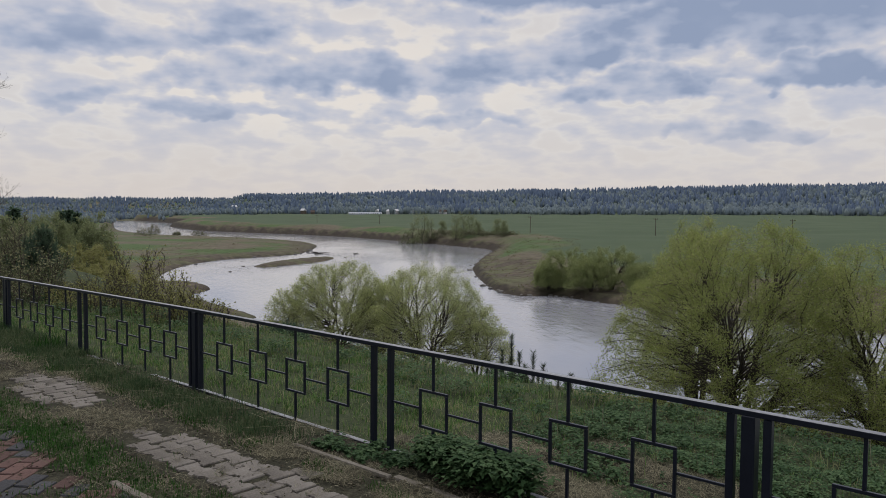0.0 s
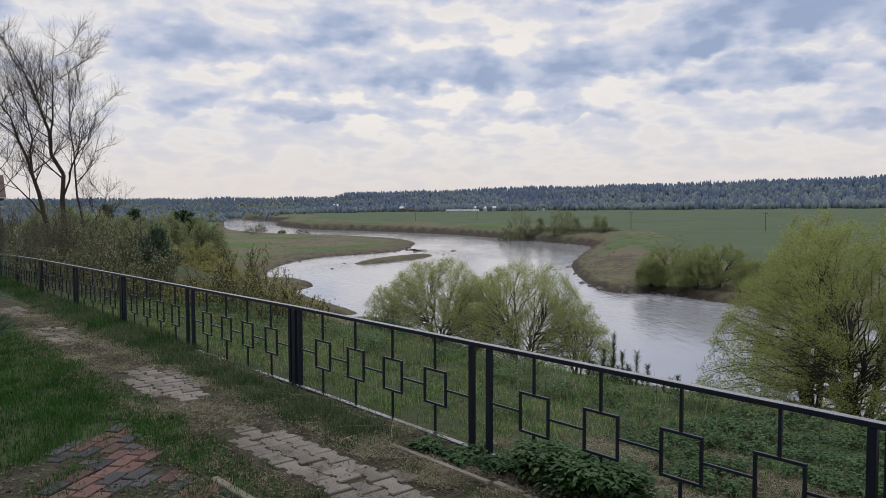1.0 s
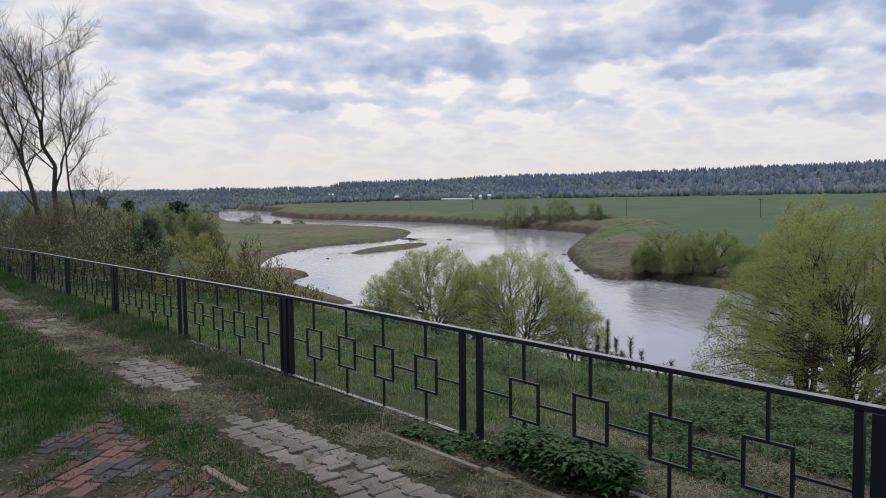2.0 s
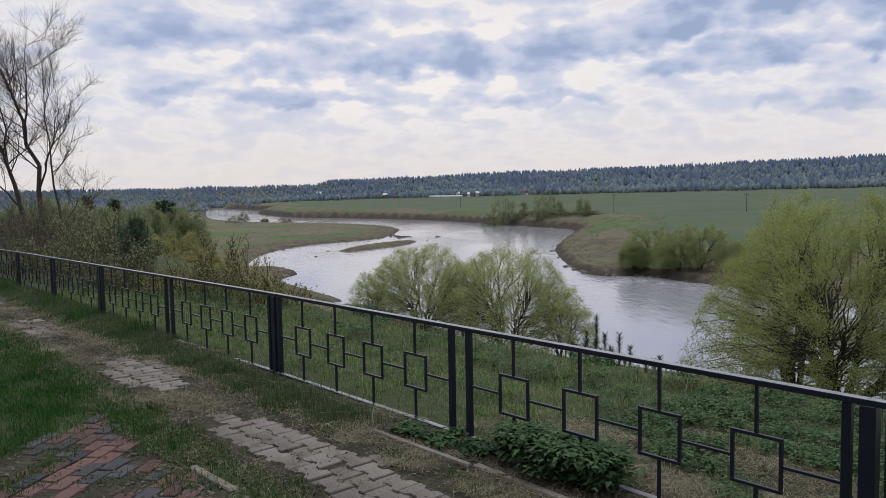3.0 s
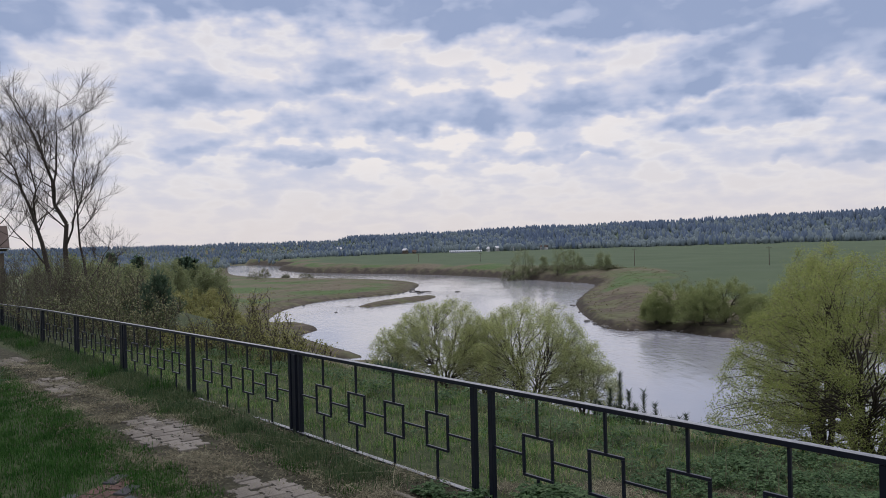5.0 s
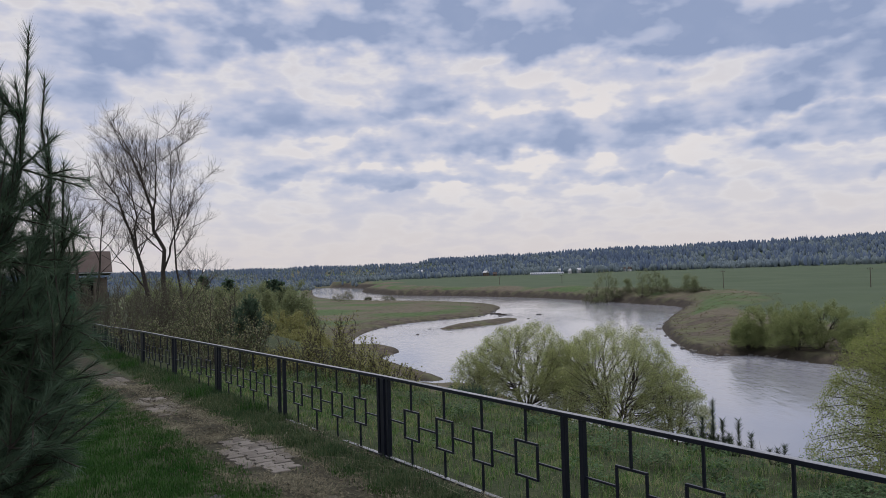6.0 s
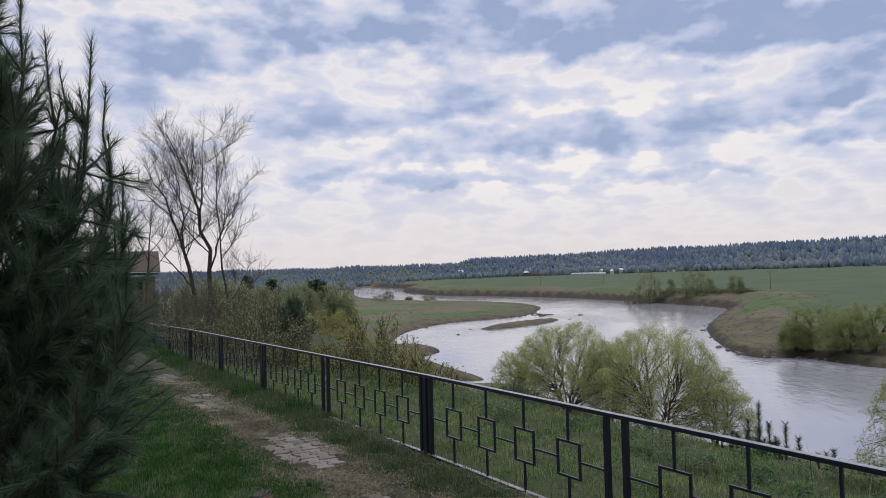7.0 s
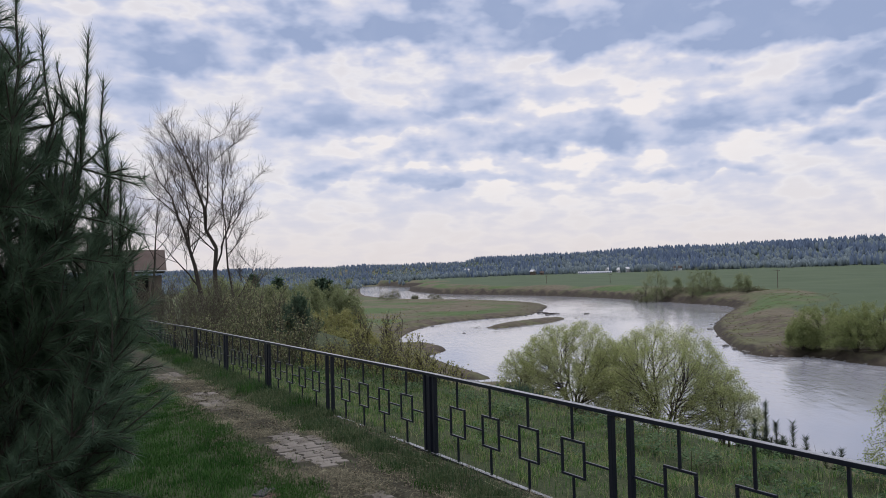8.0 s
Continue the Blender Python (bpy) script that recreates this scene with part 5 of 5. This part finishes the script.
# ---------------------------------------------------------------- stones in the river
def stone(seed, x, y, r, flat=0.3, name="river_stone", label="low dark stone breaking the river's surface", z=WATER, mat=M_ROCK, group="stones in the shallows"):
    rng = np.random.RandomState(seed)
    bm = bmesh.new()
    bmesh.ops.create_icosphere(bm, subdivisions=2, radius=1)
    for v in bm.verts:
        k = 1 + 0.28 * noise.noise(v.co * 1.3 + Vector((seed, 0, 0)))
        v.co = Vector((v.co.x * r * k * rng.uniform(0.95, 1.05), v.co.y * r * 0.7 * k, v.co.z * r * flat * k))
    ob = part(name, bm, mat)
    ob.matrix_world = pose(x, y, z, 0, 0, rng.uniform(0, 360))
    return tagged(ob, label, "stone", group)


for i, (x, y, r) in enumerate(((-27.2, 149, 0.5), (-24.6, 163.5, 0.4), (-27, 163, 0.45), (-14.5, 207, 0.8), (-4.0, 212, 0.9), (-6.5, 194, 0.5), (20.6, 154, 0.8), (22.5, 107, 0.8))):
    stone(400 + i, x, y, r)


def drift_log(seed, x, y, long, turn):
    """A bent trunk lying in the shallows with a few broken branch stubs."""
    rng = np.random.RandomState(seed)
    ob = holder("driftwood_log", (x, y, WATER + 0.04), "dark waterlogged tree trunk stranded in the shallows", "log", "driftwood in the river", turn)
    line = arc((-long / 2, 0, 0), (long / 2, 0, 0.15), (0, 0.3, 0.1), 6)
    v, f = tubes([(*line[i], *line[i + 1], 0.22 - 0.025 * i, 0.195 - 0.025 * i) for i in range(6)], 7)
    sheet("trunk", v, f, M_BARK, ob, smooth=True)
    for i in range(4):
        o = line[rng.randint(2, 6)]
        e = o + np.array([rng.uniform(0.3, 0.9), rng.normal() * 0.5, rng.uniform(0.1, 0.4)])
        v, f = tubes([(*o, *e, 0.06, 0.02)], 5)
        sheet("stub", v, f, M_BARK, ob)


for seed, x, y, long, turn in ((471, -13.5, 213, 4.2, 10), (472, -16.5, 218, 3.2, 160)):
    drift_log(seed, x, y, long, turn)


# clods and stones along the eroded edges
edge = np.random.RandomState(95)
for line, y0, y1, many in ((FIELD_BANK, 93, 150, 26), (FIELD_BANK, 150, 290, 16), (HOME_BANK, 160, 250, 9)):
    pts = line[(line[:, 1] > y0) & (line[:, 1] < y1)]
    for i in range(many):
        k = edge.randint(0, len(pts) - 1)
        q = pts[k] + (pts[k + 1] - pts[k]) * edge.uniform() + edge.normal(size=2) * 0.35
        stone(430 + i + many * 50, float(q[0]), float(q[1]), edge.uniform(0.18, 0.6) * (1 + 0.5 * (y0 > 150)), edge.uniform(0.35, 0.6), "bank_stone", "dark clod of stone and earth on the river's edge", WATER + 0.03, group="clods along the river's edge")


def tussocks():
    rng = np.random.RandomState(91)
    x, y = rng.uniform(10, 130, 26000), rng.uniform(20, 330, 26000)
    df, dh = far_from(x, y, FIELD_BANK), far_from(x, y, HOME_BANK)
    ok = ~inside(x, y, RIVER) & (df < dh) & (df > 0.5) & (df < 26) & (rng.uniform(0, 1, len(x)) < sm((wave(x, y, 9, 92) + 0.5) / 1.2))
    x, y = x[ok], y[ok]
    z = terrain(x, y)[0]
    c = np.repeat(np.stack([x, y, z], 1), 3, 0) + rng.normal(size=(3 * len(x), 3)) * np.array([0.3, 0.3, 0.02])
    v, f = flakes(rng, c, 0.26, 0.16, 0.5)
    tagged(sheet("bank_tussocks", v, f, M_TUSSOCK), "rough olive and brown tussocks on the far bank", "grass", kind="stuff")
    x, y = rng.uniform(-90, 0, 22000), rng.uniform(60, 360, 22000)
    dh = far_from(x, y, HOME_BANK)
    ok = ~inside(x, y, RIVER) & (dh > 0.6) & (dh < 45) & (NX * x + NY * y - FENCE > 25) & (rng.uniform(0, 1, len(x)) < sm((wave(x, y, 12, 93) + 0.4) / 1.2))
    x, y = x[ok], y[ok]
    z = terrain(x, y)[0]
    v, f = flakes(rng, np.repeat(np.stack([x, y, z], 1), 2, 0) + rng.normal(size=(2 * len(x), 3)) * np.array([0.3, 0.3, 0.02]), 0.24, 0.14, 0.5)
    tagged(sheet("meadow_tussocks", v, f, M_TUSSOCK), "dead grass tussocks on the river meadow", "grass", kind="stuff")


M_TUSSOCK = material("dead_grass_tussock", [(0.10, 0.085, 0.052), (0.165, 0.142, 0.088), (0.17, 0.178, 0.085)], 0.1, 1, 0.9, 0, 0, 1, 0.1, 0, 0.6, 0.5)
tussocks()


# ---------------------------------------------------------------- grass and herbs
def blades(name, pts, tall, wide, mat, label, seed, droop=0.5, flat=0.0):
    """Bent tapering blades standing at plan points."""
    rng = np.random.RandomState(seed)
    p = np.asarray(pts, float)
    n = len(p)
    z = terrain(p[:, 0], p[:, 1])[0]
    base = np.stack([p[:, 0], p[:, 1], z - 0.01 + 0.02 * (flat > 0)], 1)
    a = rng.uniform(0, 6.283, n)
    lean = rng.uniform(0.1, 1.0, n) * droop
    h = tall * rng.uniform(0.45, 1.25, n)
    if np.ndim(wide) == 0:
        wide = np.full(n, wide)
    w = wide * rng.uniform(0.7, 1.3, n)
    d = np.stack([np.cos(a), np.sin(a), np.zeros(n)], 1)
    s = np.stack([-np.sin(a), np.cos(a), np.zeros(n)], 1)
    up = np.array([0, 0, 1.0])
    rise = 1 - flat
    mid = base + d * (h * lean * 0.35)[:, None] + up * (h * (0.58 * rise + 0.04))[:, None]
    tip = base + d * (h * (lean + flat * 0.8))[:, None] + up * (h * (1 - 0.35 * lean) * rise + 0.012)[:, None]
    v = np.stack([base - s * w[:, None] / 2, base + s * w[:, None] / 2, mid + s * w[:, None] * 0.38, mid - s * w[:, None] * 0.38, tip], 1).reshape(-1, 3)
    k = np.arange(n)[:, None] * 5
    f = np.concatenate([np.stack([k[:, 0], k[:, 0] + 1, k[:, 0] + 2], 1), np.stack([k[:, 0], k[:, 0] + 2, k[:, 0] + 3], 1), np.stack([k[:, 0] + 3, k[:, 0] + 2, k[:, 0] + 4], 1)])
    ob = sheet(name, v, f, mat)
    return tagged(ob, label, "grass", kind="stuff")


def scatter(seed, n, s0, s1, w0, w1, keep=None):
    rng = np.random.RandomState(seed)
    s, w = rng.uniform(s0, s1, n), rng.uniform(w0, w1, n)
    x, y = NX * (FENCE + w) + SX * s, NY * (FENCE + w) + SY * s
    if keep is not None:
        ok = rng.uniform(0, 1, n) < keep(s, w, x, y)
        x, y = x[ok], y[ok]
    return np.stack([x, y], 1)


def tufty(x, y, scale, seed, lo=-0.2, hi=0.5):
    return sm((wave(x, y, scale, seed) - lo) / (hi - lo))


# the lawn on the camera's side, thick and fresh
lawn = scatter(1, 310000, 4.3, 17, -6.5, -1.22, lambda s, w, x, y: sm((-1.22 - w) / 0.3) * np.maximum(sm((s - 5.2 - 0.5 * (w + 2.2)) / 0.6), 0.8 * sm((w + 1.75) / 0.1) * sm((s - 4.3) / 0.8)) * (0.55 + 0.45 * tufty(x, y, 0.7, 31)) * np.where(np.hypot(x, y) < 9, 1, 0.5))
blades("lawn_grass", lawn, 0.058, 0.0052, M_GRASS, "short bright green lawn grass beside the path", 2, 1.0)
# ragged margin between path and fence
margin = scatter(3, 190000, 4.0, 28, -0.68, 0.05, lambda s, w, x, y: (0.3 + 0.7 * tufty(x, y, 0.8, 32)) * sm((s - 4.0) / 0.8) * (1 - 0.93 * sm((0.24 - np.abs(w)) / 0.08) * (s < 8.4)) * sm((w + 0.68) / 0.3) * np.where(s < 14, 1, 0.6))
blades("verge_grass", margin, 0.085, 0.005, M_ROUGH, "rough tufted grass along the foot of the fence", 4, 0.8)
tuft = scatter(13, 17000, 7.5, 26, -0.55, 0.05, lambda s, w, x, y: sm((wave(x, y, 1.3, 40) - 0.45) / 0.3) * sm((s - 8) / 2))
blades("grass_tufts", tuft, 0.2, 0.006, M_GRASS, "taller green tufts at the foot of the fence", 14, 0.7)
# patches on the worn ground
patch = scatter(5, 170000, 1.5, 14, -3.2, -0.5, lambda s, w, x, y: np.maximum(0.9 * tufty(x, y, 0.55, 33, -0.15, 0.6), 0.85 * sm((0.22 - np.abs(w + 1.47)) / 0.12) * tufty(x, y, 0.7, 62, -0.5, 0.2)) * (1 - 0.97 * sm((0.32 - np.abs(w + 0.95)) / 0.1)) * (1 - 0.85 * sm(1.4 - ((s - 5.25) / 0.36) ** 2 - ((w + 1.88) / 0.28) ** 2)) * (1 - 0.85 * sm(1.4 - ((s - 4.55) / 0.32) ** 2 - ((w + 2.12) / 0.3) ** 2)))
blades("worn_grass", patch, 0.045, 0.005, M_GRASS, "thin trampled grass on the worn ground", 6, 0.9)
# beyond the fence
out = scatter(7, 330000, -2.5, 15, 0.05, 5.5, lambda s, w, x, y: np.where(s < 3.4, 0.45, 1.0) * (1 - 0.9 * sm((0.14 - np.abs(w)) / 0.05)) * (1 - 0.95 * strawy(s, w)) * (0.3 + 0.7 * tufty(x, y, 0.9, 34)) * (0.3 + 0.7 * tufty(x, y, 0.3, 64)) * np.exp(-np.maximum(w - 2.5, 0) / 2.5))
blades("bank_grass", out, 0.075, 0.0055, M_BANKG, "fresh green grass on the bank beyond the fence", 8, 1.1)
dry = scatter(9, 300000, 1.5, 14, -1.75, 0.0, lambda s, w, x, y: np.maximum(0.9 * strawy(s, w), tufty(x, y, 0.6, 35, -0.9, 0.9) * np.where((w < -1.25) & (s < 5.4), 0.35, 1.0) * (0.62 - 0.58 * sm((0.34 - np.abs(w + 0.96)) / 0.1) * ((s < 5.1) | ((s > 6.3) & (s < 7.7)))) * np.where(s > 4.6, sm((0.58 - np.abs(w + 1.0)) / 0.2), 1.0)))
dry = np.concatenate([dry, scatter(19, 60000, 0.6, 4.2, 0.0, 1.8, lambda s, w, x, y: 0.9 * strawy(s, w))])
blades("dry_straw", dry, 0.055, 0.0032, M_STRAW, "scattered dry straw on the trodden earth", 10, 0.9, 0.93)
litter = scatter(15, 90000, 2.0, 13, -3.0, 1.6, lambda s, w, x, y: (0.35 + 0.65 * tufty(x, y, 0.5, 41)) * (1 - 0.85 * sm((0.32 - np.abs(w + 0.96)) / 0.1) * ((s < 5.2) | ((s > 6.2) & (s < 7.8)))) * np.where(w > 0, 0.5 * (s < 3.6), np.where(w < -1.7, 0.35 * (s < 5.6), 1.0)))


def flat_litter(pts):
    rng = np.random.RandomState(16)
    p = np.asarray(pts)
    z = terrain(p[:, 0], p[:, 1])[0]
    n = len(p)
    a = rng.uniform(0, 6.283, n)
    d, q = np.stack([np.cos(a), np.sin(a), rng.normal(size=n) * 0.25], 1), np.stack([-np.sin(a), np.cos(a), rng.normal(size=n) * 0.25], 1)
    c = np.stack([p[:, 0], p[:, 1], z + 0.010], 1)
    L_, W_ = rng.uniform(0.007, 0.022, (n, 1)), rng.uniform(0.003, 0.010, (n, 1))
    v = np.stack([c - d * L_, c + q * W_ + np.array([0, 0, 0.004]), c + d * L_, c - q * W_], 1).reshape(-1, 3)
    tagged(sheet("leaf_litter", v, np.arange(4 * n).reshape(n, 4), M_LITTER), "brown crumbled leaf litter on the trodden soil", "litter", kind="stuff")


flat_litter(litter)
tall_dry = scatter(11, 1500, -1, 16, 1.0, 5.5, lambda s, w, x, y: 0.8 * tufty(x, y, 1.4, 36, 0.1, 0.6))
blades("dry_stalks", tall_dry, 0.45, 0.005, M_STRAW, "last year's dry stalks on the slope", 12, 0.35)


def herbs(name, pts, tall, leaf, per, label, seed):
    """Stems carrying broad toothless leaves."""
    rng = np.random.RandomState(seed)
    p = np.asarray(pts, float)
    z = terrain(p[:, 0], p[:, 1])[0]
    c = np.stack([p[:, 0], p[:, 1], z], 1)
    c = np.repeat(c, per, 0)
    n = len(c)
    h = tall * rng.uniform(0.25, 1.0, n)
    c[:, 2] += h
    c[:, :2] += rng.normal(size=(n, 2)) * tall * 0.16
    a = rng.uniform(0, 6.283, n)
    d = np.stack([np.cos(a), np.sin(a), rng.uniform(-0.35, 0.35, n)], 1)
    s = np.stack([-np.sin(a), np.cos(a), rng.uniform(-0.25, 0.25, n)], 1)
    L = leaf * rng.uniform(0.6, 1.25, (n, 1))
    W = L * 0.36
    up = np.array([0, 0, 1.0])
    v = np.stack([c, c + d * L * 0.35 + s * W + up * L * 0.10, c + d * L * 0.4 - up * L * 0.02, c + d * L * 0.35 - s * W + up * L * 0.10, c + d * L - up * L * 0.18], 1).reshape(-1, 3)
    k = np.arange(n) * 5
    f = np.concatenate([np.stack([k, k + 1, k + 2], 1), np.stack([k, k + 2, k + 3], 1), np.stack([k + 1, k + 4, k + 2], 1), np.stack([k + 2, k + 4, k + 3], 1)])
    ob = sheet(name, v, f, M_HERB)
    return tagged(ob, label, "herbs", kind="stuff")


fallen = scatter(17, 260, 3.8, 15, -0.75, -0.05)
blades("fallen_stalks", fallen, 0.42, 0.005, M_STRAW, "dry stalks lying in the rough grass of the verge", 18, 0.9, 0.9)
herbs("nettle_patch", scatter(20, 700, 1.9, 3.5, -0.3, 0.2, lambda s, w, x, y: sm(1.3 - ((s - 2.74) / 0.46) ** 2 - ((w + 0.06) / 0.2) ** 2)), 0.20, 0.045, 34, "dense dark green nettles at the foot of the fence", 21)
herbs("low_herbs", scatter(22, 12500, -2.2, 3.4, 0.25, 3.4, lambda s, w, x, y: (0.25 + 0.75 * tufty(x, y, 0.9, 37, -0.4, 0.3)) * (1 - 0.97 * strawy(s, w))), 0.075, 0.03, 8, "low leafy ground cover on the bank", 23)
herbs("slope_herbs", scatter(24, 7000, 2.5, 16, 0.35, 5.5, lambda s, w, x, y: tufty(x, y, 1.1, 38, 0.05, 0.5) * (0.25 + 0.75 * sm((w - 1.2) / 1.0))), 0.16, 0.042, 9, "leafy herbs among the grass of the slope", 25)
herbs("verge_herbs", scatter(26, 420, 3.2, 4.0, -0.32, 0.05, lambda s, w, x, y: tufty(x, y, 0.5, 39, -0.3, 0.3)), 0.055, 0.035, 8, "dark creeping leaves beside the kerb", 27)


# ---------------------------------------------------------------- kerbs and paving
def kerb(s0, s1, w, seed, group="kerbs of the path"):
    ln = s1 - s0
    bm = bars((0, ln, -0.024, 0.024, -0.08, 0.016), bevel=0.008)
    rng = np.random.RandomState(seed)
    for v in bm.verts:
        v.co += Vector(rng.normal(size=3)) * 0.004
    ob = part("kerb_stone", bm, M_KERB)
    x, y = plan(s0, w)
    ob.matrix_world = pose(x, y, rng.normal() * 0.004, rng.normal() * 1.5, 0, math.degrees(math.atan2(SY, SX)) + rng.normal() * 0.8)
    return tagged(ob, "weathered concrete kerb sunk in the soil", "kerb", group)


for i, (a, c, w) in enumerate(((3.15, 4.12, -0.38), (2.1, 3.13, -0.36), (1.05, 2.08, -0.36), (0.0, 1.03, -0.36), (3.78, 4.3, -1.56), (3.55, 3.66, -1.56))):
    kerb(a, c, w, 500 + i)


def prism(name, outline, thick, mat):
    """A flat piece with that outline and a small chamfer round its top."""
    bm = bmesh.new()
    n = len(outline)
    cx, cy = sum(p[0] for p in outline) / n, sum(p[1] for p in outline) / n
    rings = []
    for z, k in ((-thick, 1.0), (-0.006, 1.0), (0.0, 0.95)):
        rings.append([bm.verts.new((cx + (px - cx) * k, cy + (py - cy) * k, z)) for px, py in outline])
    for lo, hi in zip(rings[:-1], rings[1:]):
        for i in range(n):
            bm.faces.new((lo[i], lo[(i + 1) % n], hi[(i + 1) % n], hi[i]))
    bm.faces.new(rings[-1])
    me = bpy.data.meshes.new(name)
    bm.to_mesh(me)
    bm.free()
    me.materials.append(mat)
    return me


path_bed = holder("paved_path", (0, 0, 0), "half-buried path of zigzag concrete pavers", "path")
tagged(path_bed, kind="structure")
red_bed = holder("brick_pad", (0, 0, 0), "worn pad of red and grey paving bricks", "paving")
tagged(red_bed, kind="structure")
L, W, Z, J = 0.209, 0.129, 0.015, 0.015
HALF = [(0, 0.5 * W + Z), (0.26 * L, 0.5 * W + Z), (0.36 * L, 0.5 * W - Z), (0.64 * L, 0.5 * W - Z), (0.74 * L, 0.5 * W + Z), (L, 0.5 * W + Z)]
PAVERS = [prism("paver", [(px, -py) for px, py in HALF] + HALF[::-1], 0.05, M_PAVER)]
# two worn ones with a corner gone
PAVERS.append(prism("paver", [(px, -py) for px, py in HALF] + [(L, 0.2 * W)] + HALF[4:0:-1] + [(0, 0.42 * W)], 0.05, M_PAVER))
rng = np.random.RandomState(77)


def shown(s, w):
    """How far the pavers lie open: bare patches in the soil."""
    if s < 5.6:
        k = 1.2 - ((w + 0.98 + 0.03 * math.sin(s * 3)) / (0.235 - 0.07 * float(sm((s - 4.4) / 0.8)))) ** 2
        k -= 1.3 * float(sm((s - 4.75) / 0.7))
    elif s < 6.1:
        k = -0.2
    elif s < 7.8:
        k = 1.25 - ((w + 0.90) / 0.25) ** 2 - ((s - 7.0) / 0.74) ** 2
    else:
        k = 0.15 - ((w + 1.0) / 0.28) ** 2 + 0.5 * math.sin(s * 1.9 + 0.6)
    return k + rng.normal() * 0.10


for i in range(0, 54):
    for j in range(-4, 5):
        s = 2.15 + (i + 0.5 * (j % 2)) * (L + J)
        w = -0.985 + j * (W + J) + 0.012 * math.sin(s * 2.1)
        if s > 14 or shown(s + L / 2, w) < 0.1:
            continue
        ob = new("paver", PAVERS[0 if rng.uniform() < 0.93 else 1])
        x, y = plan(s, w)
        ob.matrix_world = pose(x, y, height(*plan(s + L / 2, w)) + 0.011 + rng.normal() * 0.0025, rng.normal() * 0.8, rng.normal() * 0.8, math.degrees(math.atan2(SY, SX)) + rng.normal() * 0.8)
        ob.parent = path_bed
BL, BW = 0.198, 0.098
R_BRICK = prism("brick", [(0, 0), (BL, 0), (BL, BW), (0, BW)], 0.05, M_RED)
G_BRICK = prism("brick", [(0, 0), (BL, 0), (BL, BW), (0, BW)], 0.05, M_GREY)
ang = radians(50)
for i in range(-14, 22):
    for j in range(-24, 28):
        u0 = (j + 0.5 * (i % 2)) * (BL + 0.014)
        v0 = i * (BW + 0.015)
        s = 4.6 + u0 * math.cos(ang) - v0 * math.sin(ang)
        w = -2.1 + u0 * math.sin(ang) + v0 * math.cos(ang)
        if not (2.4 < s < 5.65 and -3.0 < w < -1.66):
            continue
        cover = -0.35 + rng.normal() * 0.12
        for a_, c_, p_, q_ in ((5.25, -1.90, 0.40, 0.32), (4.6, -2.14, 0.30, 0.36), (4.1, -1.78, 0.34, 0.17), (3.55, -2.15, 0.5, 0.34), (2.9, -1.95, 0.4, 0.25), (4.3, -2.75, 0.3, 0.2)):
            cover = max(cover, 0.55 - ((s - a_) / p_) ** 2 * 0.5 - ((w - c_) / q_) ** 2 * 0.5 + rng.normal() * 0.08)
        if cover < 0.0:
            continue
        ob = new("brick", R_BRICK if rng.uniform() < 0.52 else G_BRICK)
        x, y = plan(s, w)
        base = math.degrees(math.atan2(SY, SX))
        ob.matrix_world = pose(x, y, height(x, y) + 0.008 + rng.normal() * 0.002, rng.normal() * 0.8, rng.normal() * 0.8, base - math.degrees(ang) + rng.normal() * 0.8)
        ob.parent = red_bed
